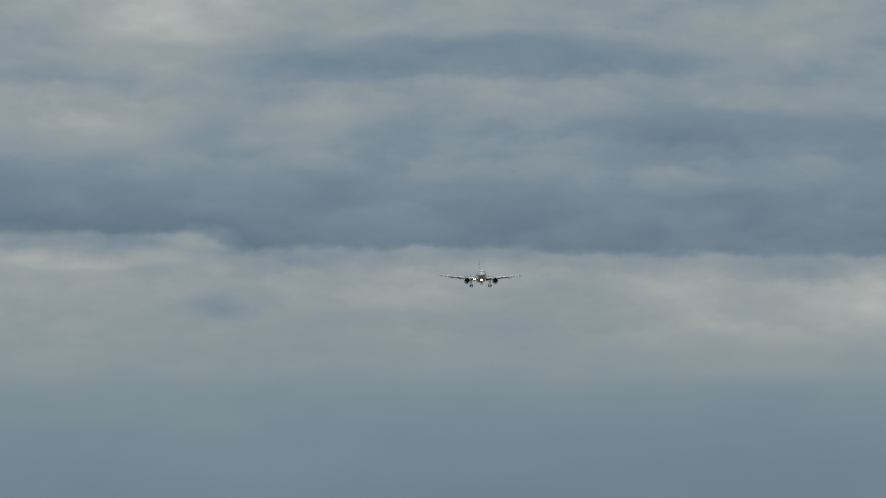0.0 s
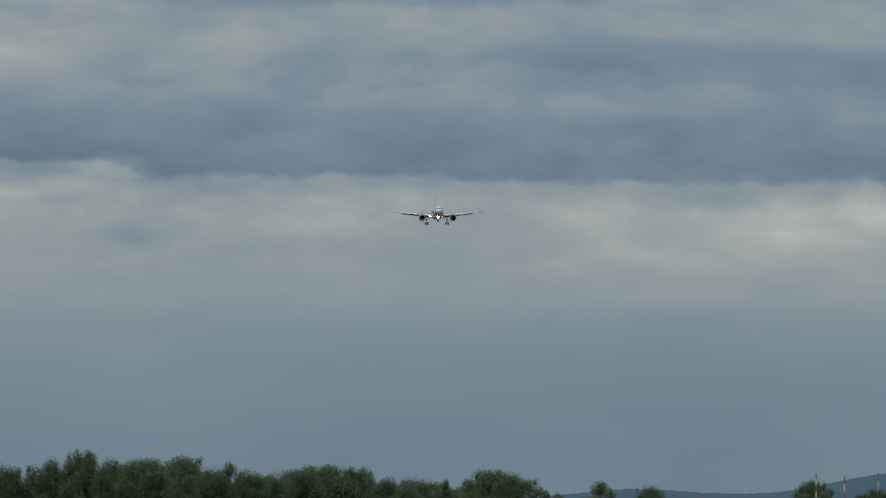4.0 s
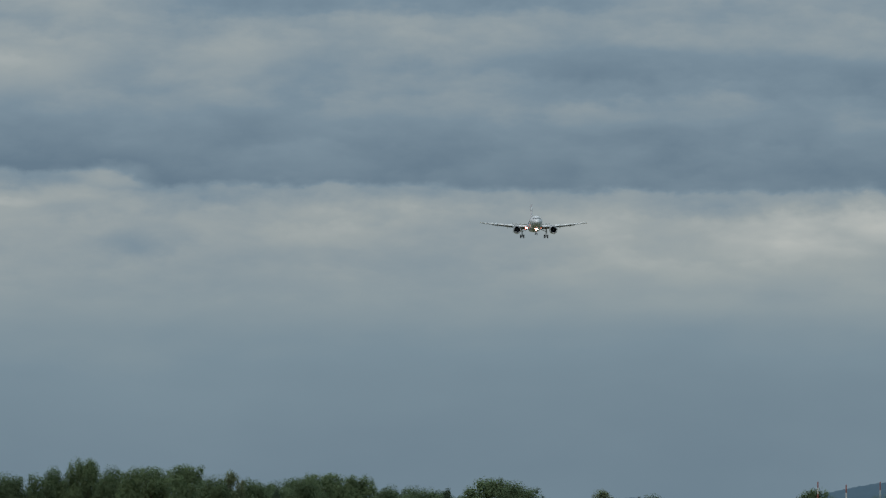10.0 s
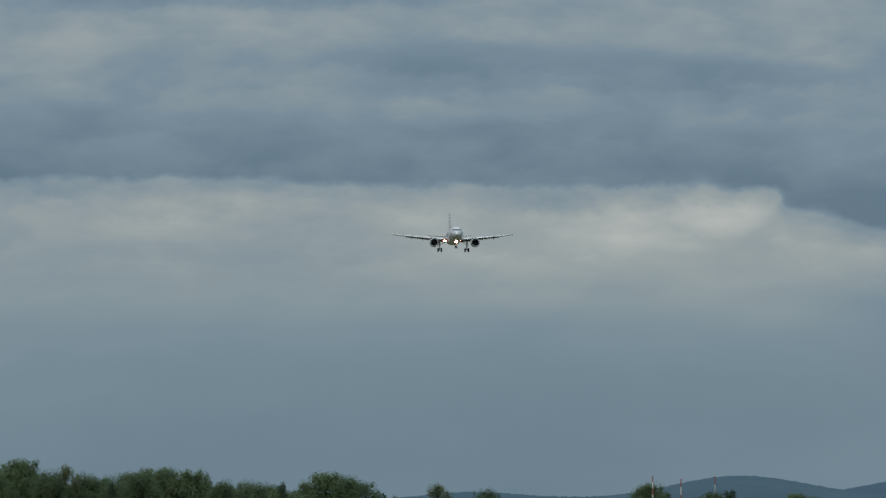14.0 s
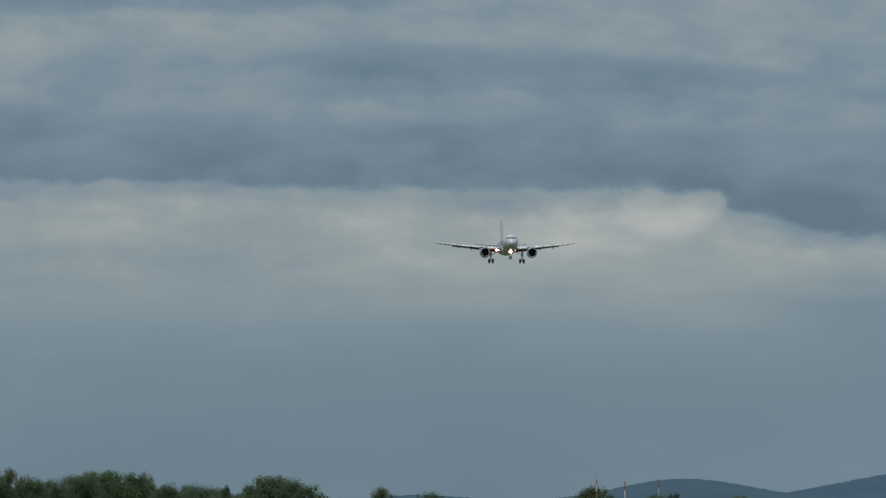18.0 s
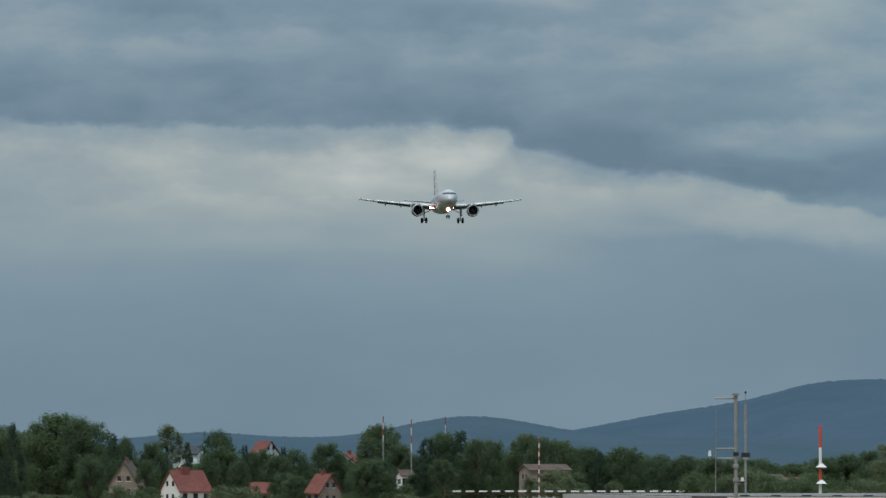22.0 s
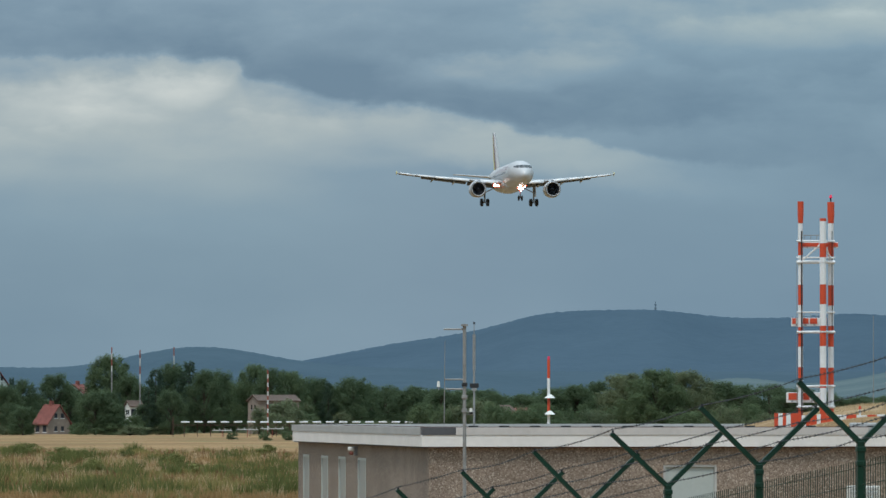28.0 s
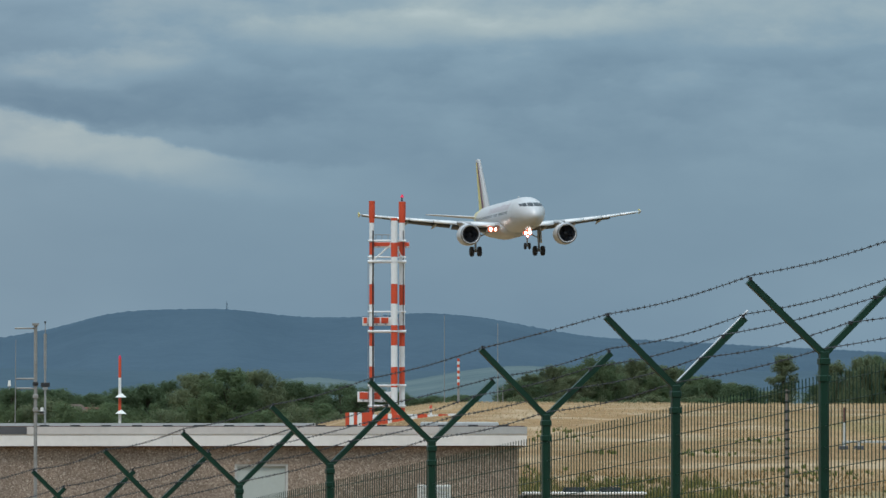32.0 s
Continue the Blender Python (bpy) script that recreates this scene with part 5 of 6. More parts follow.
# ---- houses ----
def house(b0, b1, ridge_v, d, eave, depth, yaw, wall, roof, label, gable_front=False, name="house", rows=1, cols=2, chimney=True):
    """A gabled house. b0..b1: its bearings; ridge_v: rise of the ridge; eave: eaves height in metres; yaw: turn in degrees."""
    p = spot((b0 + b1) / 2, ridge_v, d)
    gz = ground_z(p.x, p.y)
    w, hr = (b1 - b0) * K * d, p.z - gz
    m = Matrix.Translation((p.x, p.y, gz)) @ Matrix.Rotation(radians(yaw), 4, "Z")
    h = thing(name, m, label, "house", "village houses")
    W, D = (depth, w) if gable_front else (w, depth)
    R = Matrix.Rotation(radians(90), 4, "Z") if gable_front else Matrix()
    t = 0.3

    def walled(pts, lo, hi):
        bm = bmesh.new()
        loft(bm, [[R @ Vector((x, y, z)) for y, z in pts] for x in (lo, hi)])
        return bm
    gable = [(-D / 2, -0.3), (D / 2, -0.3), (D / 2, eave), (0, hr - 0.12), (-D / 2, eave)]
    part("gable_wall", walled(gable, -W / 2, -W / 2 + t), wall, h)
    part("gable_wall", walled(gable, W / 2 - t, W / 2), wall, h)
    for s in (-1, 1):
        bm = bmesh.new()
        box(bm, (-W / 2 + t, s * D / 2 - (t if s > 0 else 0), -0.3), (W / 2 - t, s * D / 2 + (t if s < 0 else 0), eave), R)
        part("long_wall", bm, wall, h)
        o = 0.35
        k = (hr - eave) / (D / 2)
        slope = [(s * (D / 2 + o), eave - o * k), (s * (D / 2 + o), eave - o * k + 0.22), (0, hr + 0.1), (0, hr - 0.12)]
        rf = part("roof_slope", walled(slope, -W / 2 - 0.3, W / 2 + 0.3), roof, h, "tiled roof slope")
        n = 7
        for i in range(n):
            f = (i + 0.5) / n
            y, z = s * (D / 2 + o) * (1 - f), eave - o * k + (hr - eave + o * k) * f
            bm = bmesh.new()
            box(bm, (-W / 2 - 0.28, y - 0.03, z + 0.186), (W / 2 + 0.28, y + 0.03, z + 0.195), R)
            part("tile_course", bm, roof, rf)
        # windows of the long walls
        for i in range(cols):
            x = -W / 2 + W * (i + 0.5) / cols
            bm = bmesh.new()
            box(bm, (x - 0.5, s * D / 2 - 0.05, max(0.4, eave - 1.75)), (x + 0.5, s * D / 2 + 0.05, eave - 0.55), R)
            wn_ = part("window", bm, PANE, h, "dark window")
            bm = bmesh.new()
            box(bm, (x - 0.6, s * (D / 2 + 0.06), max(0.3, eave - 1.85)), (x + 0.6, s * (D / 2 + 0.02), max(0.4, eave - 1.75)), R)
            part("sill", bm, WALL_WHITE, wn_)
    for s in (-1, 1):
        for r in range(rows):
            z = eave - 1.6 + r * 2.4
            for y in ((-0.9, 0.9) if z < eave + 1.4 else (0.0,)):
                bm = bmesh.new()
                box(bm, (s * W / 2 - 0.05, y * D / 6 - 0.32, z), (s * W / 2 + 0.05, y * D / 6 + 0.32, z + 0.9), R)
                g = part("gable_window", bm, PANE, h, "dark window")
                bm = bmesh.new()
                box(bm, (s * (W / 2 + 0.06), y * D / 6 - 0.5, z - 0.1), (s * (W / 2 + 0.02), y * D / 6 + 0.5, z), R)
                part("sill", bm, WALL_WHITE, g)
    if chimney:
        bm = bmesh.new()
        box(bm, (-W * 0.12, -0.3, hr - 0.6), (-W * 0.12 + 0.7, 0.3, hr + 0.75), R)
        part("chimney", bm, roof, h)
    return h


house(-173, -119, 703, 1345, 3.4, 9.0, -5, WALL_BRICK, ROOF_BROWN, "old brick house with a brown roof, gable to the field", True, rows=2)
white_house = house(-77, -8, 720, 1340, 2.5, 6.0, 40, WALL_WHITE, ROOF_TILE, "white house with a steep red tiled roof", rows=2, cols=3)
part("ridge_block", bm_box((-1.5, -0.7, 5.3), (0.35, 0.7, 6.75), 0.05), ROOF_TILE, white_house, "red tiled block on the ridge")
house(66, 106, 741, 1350, 2.0, 5.0, 6, WALL_BRICK, ROOF_TILE, "low shed with a red tiled roof", chimney=False)
house(182, 221, 726, 1345, 2.2, 5.2, -48, WALL_BRICK, ROOF_TILE, "small house with red roof and grey gable", rows=2)
house(335, 357, 719, 1372, 5.2, 3.4, 20, WALL_WHITE, ROOF_BROWN, "white cottage with a low grey roof", chimney=False)
house(556, 630, 709, 1350, 6.1, 7.0, 18, WALL_BRICK, ROOF_BROWN, "weathered barn with a broad brown roof", name="barn", chimney=False)
house(82, 112, 668, 1480, 9.6, 5.0, -40, WALL_WHITE, ROOF_TILE, "tall white village house with a red roof", rows=2, chimney=False)
house(-60, -14, 676, 1490, 9.6, 8.0, -10, WALL_WHITE, ROOF_SLATE, "tall white village house with a dark roof", rows=2)
house(232, 262, 690, 1490, 6.8, 8.0, 60, WALL_WHITE, ROOF_TILE, "white village house with a red roof", rows=2)
house(987, 1010, 727, 1335, 4.0, 7.0, 20, WALL_BRICK, ROOF_BROWN, "brown-roofed house half hidden by trees", chimney=False)
house(1022, 1044, 732, 1335, 4.0, 7.0, -15, WALL_BRICK, ROOF_TILE, "red-roofed house half hidden by trees", chimney=False)


# ---- trees ----
def leafy(rng, clumps, per, leaf, puff):
    """Many small leaf clumps: centres with radii, as one mesh."""
    vs, fs = [], []
    mean = sum(r for _, r in clumps) / len(clumps)
    for c, r in clumps:
        for _ in range(max(8, int(per * min(1.3, (r / mean) ** 2)))):
            w = Vector((rng.gauss(0, 1), rng.gauss(0, 1), rng.gauss(0, 1))).normalized()
            p = c + w * r * (rng.random() ** 0.4) * puff
            n = (w * 0.8 + Vector((c.x, c.y, c.z - 0.45)) * 0.9 + Vector((rng.uniform(-1, 1), rng.uniform(-1, 1), rng.uniform(-0.6, 1.2))) * 0.22).normalized()
            a = n.orthogonal().normalized()
            a.rotate(Matrix.Rotation(rng.uniform(0, 6.28), 3, n))
            b = n.cross(a)
            s = leaf * rng.uniform(0.6, 1.4)
            i = len(vs)
            vs += [tuple(p - a * s), tuple(p + b * s * 0.7 + n * s * 0.2), tuple(p + a * s), tuple(p - b * s * 0.7 + n * s * 0.1)]
            fs.append((i, i + 1, i + 2, i + 3))
    me = bpy.data.meshes.new("crown")
    me.from_pydata(vs, [], fs)
    return me


def make_tree(seed, kind, leaf_mat, label):
    """A tree one unit high and about one unit wide: tapered trunk, limbs, uneven crown."""
    rng = random.Random(seed)
    q = thing({"conifer": "conifer_tree", "bush": "bush"}.get(kind, "tree"), Matrix(), label, "bush" if kind == "bush" else "tree", "tree belt")
    clumps, bm = [], bmesh.new()
    if kind == "conifer":
        tube(bm, (0, 0, -0.02), (0, 0, 0.95), 0.022, 0.004, 7)
        for i in range(70):
            z = 0.10 + 0.86 * i / 70
            r = 0.40 * (1 - z) ** 0.8 * rng.uniform(0.55, 1.1) + 0.015
            a = rng.uniform(0, 6.28)
            clumps.append((Vector((r * math.cos(a), r * math.sin(a), z - r * 0.15)), 0.055 + 0.05 * (1 - z)))
            if i % 7 == 0:
                tube(bm, (0, 0, z), (r * math.cos(a), r * math.sin(a), z - 0.02), 0.006, 0.002, 4)
        per, leaf, puff = 80, 0.014, 1.0
    elif kind == "bush":
        for i in range(34):
            a, r = rng.uniform(0, 6.28), 0.42 * rng.random() ** 0.6
            z = rng.uniform(0.08, 0.95) * (1 - r * 0.9)
            clumps.append((Vector((r * math.cos(a), r * math.sin(a), z)), rng.uniform(0.10, 0.17)))
            if i % 5 == 0:
                tube(bm, (0, 0, -0.03), (r * math.cos(a) * 0.8, r * math.sin(a) * 0.8, z), 0.012, 0.004, 4)
        per, leaf, puff = 80, 0.024, 1.0
    else:
        wide, low, n, cr = {"broad": (0.46, 0.08, 110, 0.11), "oak": (0.50, 0.06, 130, 0.105), "birch": (0.26, 0.10, 80, 0.075), "poplar": (0.17, 0.04, 80, 0.07)}[kind]
        tube(bm, (0, 0, -0.03), (0.01, 0.01, 0.45), 0.030, 0.018, 8)
        tube(bm, (0.01, 0.01, 0.45), (0.0, -0.01, 0.86), 0.018, 0.005, 7)
        lean = [(rng.uniform(0, 6.28), rng.uniform(0.75, 1.15)) for _ in range(7)]
        for i in range(n):
            z = low + (0.95 - low) * rng.random() ** 0.8
            f = (z - low) / (0.97 - low)
            env = wide * (math.sin(math.pi * min(1, f * 0.74 + 0.24)) ** 0.6)
            a = rng.uniform(0, 6.28)
            lob = max(k * max(0.62, math.cos((a - b) / 2) ** 2) for b, k in lean)
            r = env * lob * rng.random() ** 0.45
            c = Vector((r * math.cos(a), r * math.sin(a), z))
            clumps.append((c, cr * rng.uniform(0.6, 1.25)))
            if i % 6 == 0:
                o = Vector((math.cos(a), math.sin(a), rng.uniform(0.2, 1.4))).normalized()
                clumps.append((c + o * cr * rng.uniform(0.6, 1.1), cr * rng.uniform(0.35, 0.65)))
            if i % 5 == 0:
                z0 = max(0.12, z - 0.25 - r * 0.3)
                tube(bm, (0, 0, z0), tuple(c), 0.012, 0.003, 5)
        per, leaf, puff = (135, 0.0120, 1.0) if kind in ("broad", "oak") else (100, 0.0105, 1.05)
    part("trunk", bm, BARK, q)
    part("crown", leafy(rng, clumps, per, leaf, puff), leaf_mat, q, "dense leafy crown")
    return q


LEAF.append(WEED_DARK)
KINDS = {}
for key, kind, count, lm, label in (("b", "broad", 4, 0, "dark green broad-crowned tree in the tree belt"), ("o", "oak", 3, 1, "large round-crowned green tree in the belt"),
                                    ("e", "oak", 2, 2, "broad olive-green tree at the meadow edge"), ("i", "birch", 2, 2, "slender pale-green birch tree by the village"), ("c", "conifer", 2, 3, "dark pointed conifer among the houses"),
                                    ("p", "poplar", 1, 2, "tall narrow poplar tree on the meadow edge"), ("s", "bush", 3, 2, "rounded grey-green bush at the field edge"),
                                    ("g", "bush", 2, 1, "rounded dark green bush at the field edge"), ("w", "bush", 2, 4, "ragged olive-green shrub in the dry meadow")):
    KINDS[key] = [make_tree(hash_seed, kind, LEAF[lm], label) for hash_seed in range(len(KINDS) * 10 + 1, len(KINDS) * 10 + 1 + count)]
used = set()
tree_rng = random.Random(5)


def plant(key, b, top, half, d):
    """A tree of that kind: bearing, rise of its top, half width in steps, distance."""
    p = spot(b, top, d)
    gz = ground_z(p.x, p.y)
    src = KINDS[key][tree_rng.randrange(len(KINDS[key]))]
    turn = Matrix.Translation((p.x, p.y, gz - 0.05)) @ Matrix.Rotation(tree_rng.uniform(0, 6.28), 4, "Z")
    unit = {"b": 0.46, "o": 0.5, "e": 0.5, "i": 0.26, "c": 0.36, "p": 0.19, "s": 0.5, "g": 0.5, "w": 0.5}[key]
    h = (p.z - gz) * 0.98
    w = half * 1.22 * K * d / unit
    if src.name in used:
        ob = copy_thing(src, turn)
    else:
        used.add(src.name)
        src.matrix_basis = turn
        ob = src
    ob.scale = (w, w, h)


# west belt, in front of the low sky
for key, b, top, half in (("o", -1300, 600, 70), ("b", -1215, 608, 60), ("b", -1140, 609, 44), ("b", -1066, 599, 48), ("o", -998, 583, 52), ("b", -945, 597, 40), ("o", -890, 594, 58),
                          ("o", -822, 591, 56), ("i", -738, 599, 26), ("b", -770, 614, 48), ("b", -700, 620, 44), ("c", -656, 627, 20), ("b", -600, 616, 40), ("o", -570, 606, 66),
                          ("o", -512, 613, 52), ("b", -455, 632, 40), ("b", -420, 641, 32), ("c", -381, 650, 13), ("c", -350, 628, 24)):
    plant(key, b, top, half, 1330 + tree_rng.uniform(-15, 25))
# round the village
for key, b, top, half in (("o", -272, 618, 72), ("b", -222, 625, 50), ("c", -172, 648, 20), ("b", -150, 660, 26), ("i", -76, 634, 27), ("b", -100, 668, 26), ("c", -40, 664, 16),
                          ("b", 12, 647, 36), ("b", 20, 676, 42), ("c", 62, 668, 14), ("b", 94, 680, 24), ("b", 72, 684, 22), ("c", 130, 672, 14), ("b", 150, 680, 26), ("b", 120, 690, 30), ("b", 205, 671, 36),
                          ("b", 230, 690, 30), ("o", 302, 637, 48), ("c", 290, 690, 30), ("b", 340, 672, 30), ("c", 385, 655, 30)):
    plant(key, b, top, half, 1395 + tree_rng.uniform(-25, 35))
# middle belt behind the aerial row
for key, b, top, half in (("b", 412, 650, 40), ("c", 444, 642, 34), ("b", 470, 664, 34), ("b", 500, 664, 36), ("o", 560, 654, 40), ("b", 592, 660, 34), ("o", 622, 664, 40),
                          ("b", 665, 676, 34), ("c", 690, 680, 18), ("b", 735, 676, 40), ("b", 790, 690, 40), ("b", 840, 692, 40), ("c", 850, 690, 16), ("b", 890, 696, 40),
                          ("b", 940, 698, 44), ("b", 985, 704, 40), ("b", 1030, 706, 44), ("b", 1085, 698, 40), ("b", 1130, 690, 44), ("b", 1165, 684, 36)):
    plant(key, b, top, half, 1400 + tree_rng.uniform(-25, 35))
# east clump and the belt that runs on behind the meadow
for key, b, top, half in (("e", 1215, 668, 54), ("o", 1270, 662, 56), ("e", 1320, 663, 54), ("b", 1375, 682, 46), ("b", 1420, 690, 44), ("b", 1470, 688, 46), ("b", 1520, 696, 44),
                          ("b", 1575, 704, 40), ("b", 1630, 712, 40), ("b", 1690, 712, 36)):
    plant(key, b, top, half, 1180 + tree_rng.uniform(-30, 40))
for key, b, top, half in (("b", 1790, 684, 50), ("e", 1850, 654, 70), ("o", 1925, 636, 80), ("e", 2000, 640, 76), ("o", 2070, 658, 64), ("b", 2130, 676, 54), ("b", 2185, 690, 44),
                          ("p", 2259, 634, 24), ("b", 2330, 690, 40), ("e", 2400, 636, 70), ("o", 2470, 624, 80), ("o", 2550, 635, 80)):
    if half > 50:
        for s in (-0.62, 0.0, 0.62):
            plant(key, b + s * half, top + abs(s) * 22 + tree_rng.uniform(-2, 6), half * 0.52, 860 + tree_rng.uniform(-20, 30))
    else:
        plant(key, b, top, half, 860 + tree_rng.uniform(-20, 30))
for b in range(1800, 2240, 36):
    top = float(np.interp(b, (1800, 1925, 2000, 2100, 2230), (678, 652, 654, 670, 700)))
    plant("b" if b % 72 else "e", b + tree_rng.uniform(-8, 8), top + tree_rng.uniform(-3, 8), 36, 905 + tree_rng.uniform(-12, 15))
for i in range(16):
    plant("s" if i % 3 == 0 else "g", 1785 + 27 * i + tree_rng.uniform(-8, 8), 704 + tree_rng.uniform(-6, 10), tree_rng.uniform(24, 40), 838 + tree_rng.uniform(-8, 8))
# in front of the houses
for key, b, top, half in (("b", 306, 722, 26), ("b", 362, 724, 22), ("b", 412, 700, 30), ("c", 318, 700, 16), ("g", 344, 735, 24), ("c", 372, 690, 24), ("s", 632, 706, 42), ("s", 606, 712, 36), ("s", 590, 728, 28), ("s", 567, 722, 18), ("g", 650, 730, 30), ("g", 346, 738, 18), ("g", 1000, 716, 22), ("s", 1036, 720, 24), ("g", 1062, 708, 24), ("s", 968, 708, 26), ("b", 130, 722, 26), ("g", 30, 748, 16),
                          ("b", 150, 728, 24), ("s", 114, 756, 14), ("b", -112, 700, 22), ("g", -104, 742, 22), ("g", -150, 752, 26), ("b", -214, 690, 30), ("b", 278, 700, 30), ("g", 252, 752, 16),
                          ("b", 52, 700, 22), ("b", 300, 700, 28), ("g", -52, 760, 12), ("g", 20, 752, 16)):
    plant(key, b, top, half, 1318 + tree_rng.uniform(-6, 6))
# second row: closes the belt behind the first
for i in range(120):
    b = -1330 + 3050 * i / 120 + tree_rng.uniform(-10, 10)
    if -140 < b < 300:
        top = 706 + tree_rng.uniform(-4, 10)
    elif b <= -140:
        top = 626 + 22 * math.sin(b * 0.021) * 0.4 + tree_rng.uniform(-4, 18) + max(0, (b + 500) * 0.11)
    else:
        top = 690 + tree_rng.uniform(-2, 18) + max(0, (b - 600) * 0.012)
    plant("b" if tree_rng.random() < 0.75 else "o", b, top, tree_rng.uniform(34, 52), 1430 + tree_rng.uniform(-20, 60))
# low growth along the field edge
for i in range(64):
    b = -1300 + 2150 * i / 64 + tree_rng.uniform(-12, 12)
    if -80 < b < 0 or 176 < b < 236 or 415 < b < 560:
        continue
    plant("s" if tree_rng.random() < 0.45 else "g", b, 762 - tree_rng.random() ** 2 * 34, tree_rng.uniform(16, 34), 1300 + tree_rng.uniform(-15, 40))
for i in range(26):
    b = 860 + 720 * i / 26 + tree_rng.uniform(-10, 10)
    plant("s" if tree_rng.random() < 0.25 else "g", b, 732 - tree_rng.random() * 28, tree_rng.uniform(20, 40), 1150 + tree_rng.uniform(-25, 25))


# ---- grass and weeds ----
def tufts(name, count, area, blades, height, width, material, label, seed, keep=None):
    """Scattered tufts of blades as one mesh of kind stuff."""
    rng = random.Random(seed)
    vs, fs = [], []
    made = 0
    while made < count:
        x, y = area(rng)
        if keep and not keep(x, y):
            made += 1
            continue
        made += 1
        z = ground_z(x, y) - 0.03
        s = rng.uniform(0.6, 1.35)
        for _ in range(blades):
            a, l = rng.uniform(0, 6.28), rng.uniform(0.1, 0.55)
            h, w = height * s * rng.uniform(0.6, 1.2), width * rng.uniform(0.7, 1.3)
            ox, oy = rng.gauss(0, height * 0.22 * s), rng.gauss(0, height * 0.22 * s)
            ca, sa = math.cos(a), math.sin(a)
            i = len(vs)
            vs += [(x + ox - sa * w, y + oy + ca * w, z), (x + ox + sa * w, y + oy - ca * w, z),
                   (x + ox + ca * l * h * 0.5 + sa * w * 0.7, y + oy + sa * l * h * 0.5 - ca * w * 0.7, z + h * 0.6), (x + ox + ca * l * h, y + oy + sa * l * h, z + h)]
            fs.append((i, i + 1, i + 2))
            fs.append((i, i + 2, i + 3))
    me = bpy.data.meshes.new(name)
    me.from_pydata(vs, [], fs)
    return tagged(part(name, me, material), label, "grass", kind="stuff")


def wedge(b0, b1, d0, d1, power=1.0):
    def pick(rng):
        d = d0 + (d1 - d0) * rng.random() ** power
        b = rng.uniform(b0, b1)
        return (b - B0) * K * d, d
    return pick


def patchy(scale, cut, seed):
    def keep(x, y):
        return noise.noise(Vector((x * scale, y * scale * 0.3, seed))) > cut
    return keep


def clustered(b0, b1, d0, d1, count, spread, seed, power=1.3):
    """Picks places round scattered centres, so that growth stands in ragged clumps."""
    r0, pick = random.Random(seed), wedge(b0, b1, d0, d1, power)
    middles = [(*pick(r0), r0.uniform(0.5, 1.6)) for _ in range(count)]

    def choose(rng):
        x, y, k = middles[rng.randrange(count)]
        return x + rng.gauss(0, spread * k), y + rng.gauss(0, spread * k * 2.5)
    return choose


tufts("dry_grass", 13000, wedge(-420, 700, 395, 760, 1.5), 5, 0.42, 0.022, STRAW, "dry straw-yellow meadow grass", 11)
tufts("weeds", 1500, wedge(-420, 700, 392, 520, 1.3), 13, 0.5, 0.022, WEED, "green weeds among the dry grass", 23, patchy(0.11, 0.05, 6))
tufts("weeds", 2600, clustered(-420, 700, 425, 820, 150, 0.9, 31, 2.2), 13, 0.62, 0.024, WEED, "green weeds among the dry grass", 13)
tufts("dock_stems", 1100, clustered(-420, 700, 420, 820, 190, 1.0, 33, 1.6), 6, 0.72, 0.035, DOCK, "rusty brown dock stems in the dry grass", 18)
tufts("weeds", 1200, clustered(-420, 700, 405, 780, 80, 0.75, 32, 1.8), 20, 0.95, 0.03, WEED_DARK, "tall green weeds among the dry grass", 14)
tufts("dry_grass", 5000, wedge(1500, 2520, 235, 340, 1.2), 6, 0.16, 0.02, STRAW, "dry straw-yellow meadow grass", 15)
tufts("weeds", 1500, wedge(1700, 2520, 235, 330, 1.3), 14, 0.45, 0.022, WEED, "green weeds among the dry grass", 16, patchy(0.12, -0.02, 2))
tufts("weeds", 300, clustered(1600, 2520, 270, 420, 26, 0.8, 35), 14, 0.22, 0.03, WEED_DARK, "green weeds among the dry grass", 17)

tufts("dry_grass", 8000, wedge(1500, 2520, 300, 560, 1.2), 5, 0.13, 0.014, BLEACHED, "pale bleached grass on the rise", 41)
tufts("dry_grass", 3500, clustered(-420, 700, 400, 720, 160, 1.6, 42), 7, 0.6, 0.014, BLEACHED, "pale bleached grass stems", 43)

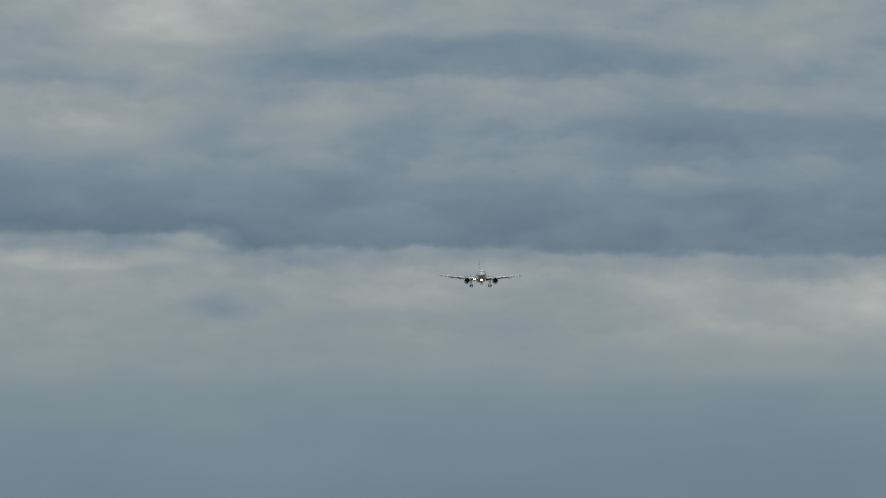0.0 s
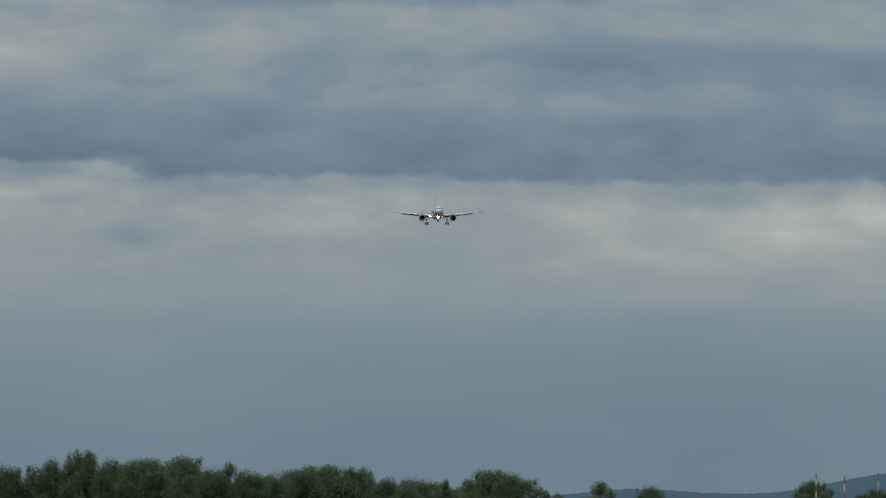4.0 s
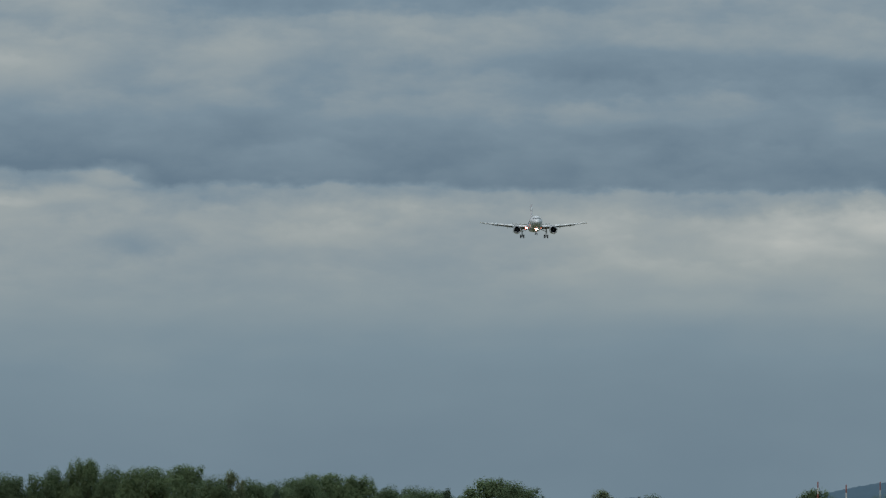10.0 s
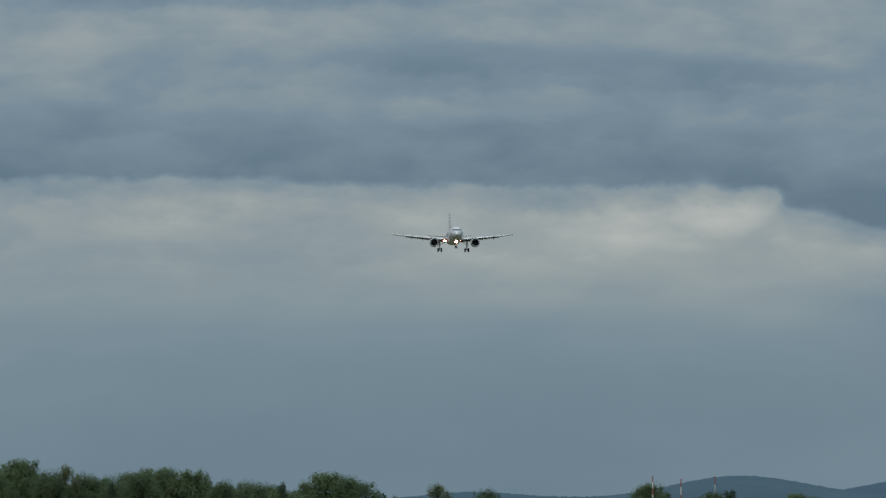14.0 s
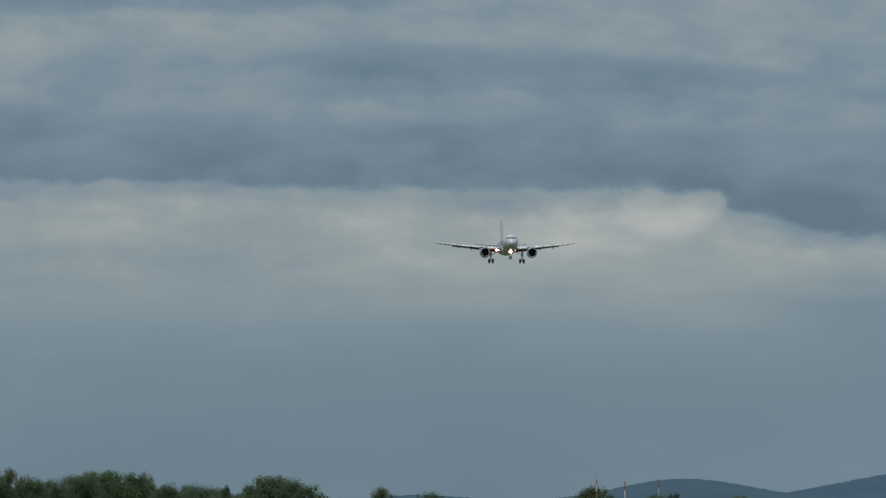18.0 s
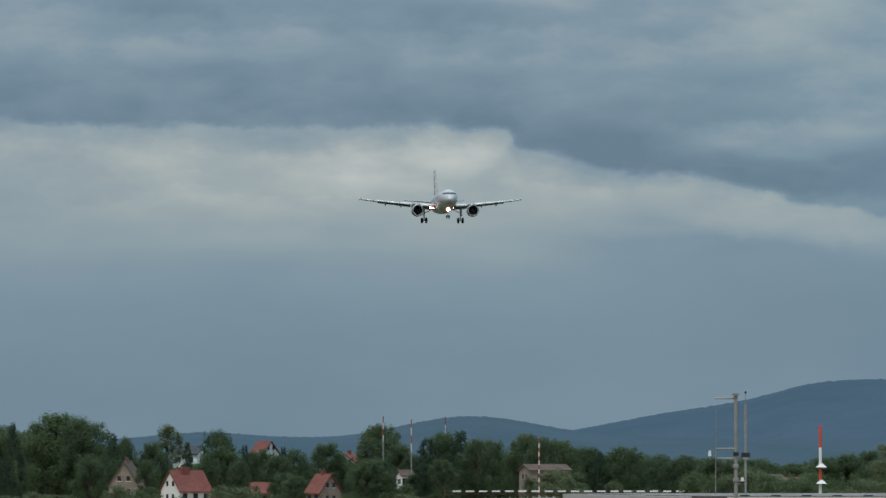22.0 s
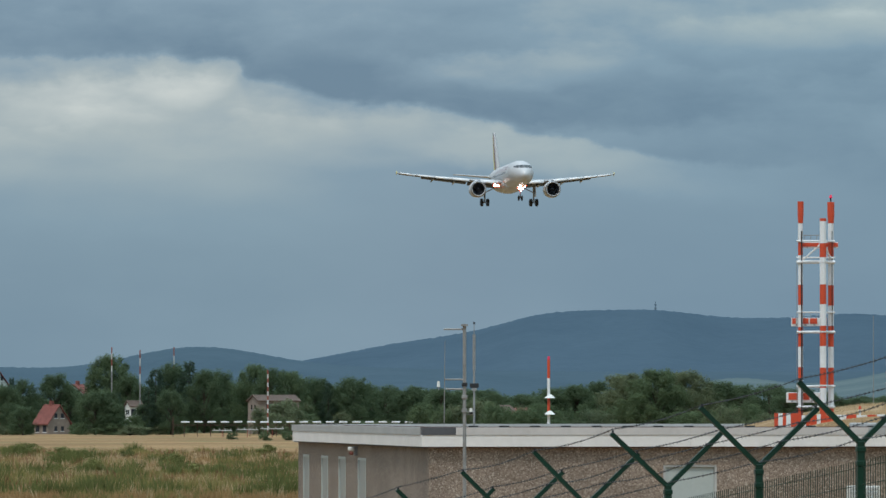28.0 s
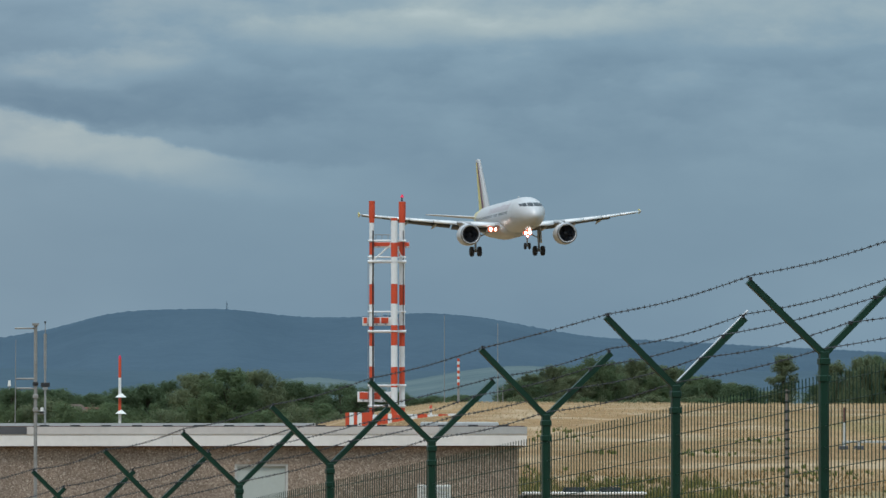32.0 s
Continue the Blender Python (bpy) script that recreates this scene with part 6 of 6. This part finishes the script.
# shrubs in the field
for i in range(46):
    d = tree_rng.uniform(470, 780)
    b = tree_rng.uniform(-420, 640)
    hh = tree_rng.uniform(0.7, 1.6)
    plant("w", b, V0 + (EYE - hh) / (K * d), hh * tree_rng.uniform(0.5, 1.0) / (K * d), d)
for b, d, hh in ((520, 1130, 1.6), (578, 1090, 1.9), (618, 1100, 2.0)):
    plant("g", b, V0 + (EYE - hh) / (K * d), 11, d)


# ---- what moves ----
# the airliner on its glide path: seconds, bearing, rise, bank
FLIGHT = [
    (0, -442.7, 152.5, 0), (1, -424.3, 155.1, 0), (2, -406.1, 160.0, 0), (3, -386.2, 164.5, 0), (4, -364.7, 169.5, 0),
    (4.5, -355.2, 171.9, 0), (6.5, -312.2, 175.7, 1), (7, -295.4, 173.8, 1), (8, -262.3, 168.6, 0), (9, -233.1, 174.1, 0),
    (10, -193.6, 175.7, 0), (11, -159.3, 183.5, 0), (12, -126.2, 195.7, 0), (13, -86.1, 201.1, 0), (14, -43.7, 209.2, 0),
    (15, -1.9, 218.2, 0), (15.5, 21.0, 220.4, 0), (17.5, 122.2, 220.5, 0), (18, 151.6, 222.1, 0), (19, 211.7, 226.1, 0),
    (20, 274.4, 232.8, 0), (21, 343.3, 244.1, 0), (22, 417.7, 258.6, 0), (23, 493.2, 271.1, 0), (24, 580.5, 285.2, 0),
    (25, 677.3, 301.1, 0), (26, 781.3, 315.4, 0), (26.5, 835.5, 320.0, 0), (28.5, 1097.5, 355.4, 0), (29, 1178.8, 367.5, 0.3),
    (29.5, 1257.2, 376.3, 1.8), (30, 1350.5, 384.6, 2.3), (30.5, 1443.8, 391.4, 2.5), (31, 1552.8, 400.9, 0.8), (31.5, 1660.5, 409.7, 0),
    (32, 1787.8, 423.4, -1),
]


def motions():
    """The airliner comes down the glide path towards the viewer."""
    rows = []
    for t, b, v, bank in FLIGHT:
        p = spot(b, v, 2940 - 65.6 * t)
        rows.append((t, Matrix.Translation(p) @ Matrix.Rotation(radians(7.7), 4, "Z") @ Matrix.Rotation(radians(bank), 4, "Y") @ Matrix.Rotation(radians(-1.6), 4, "X")))
    walk(airliner, rows)


motions()
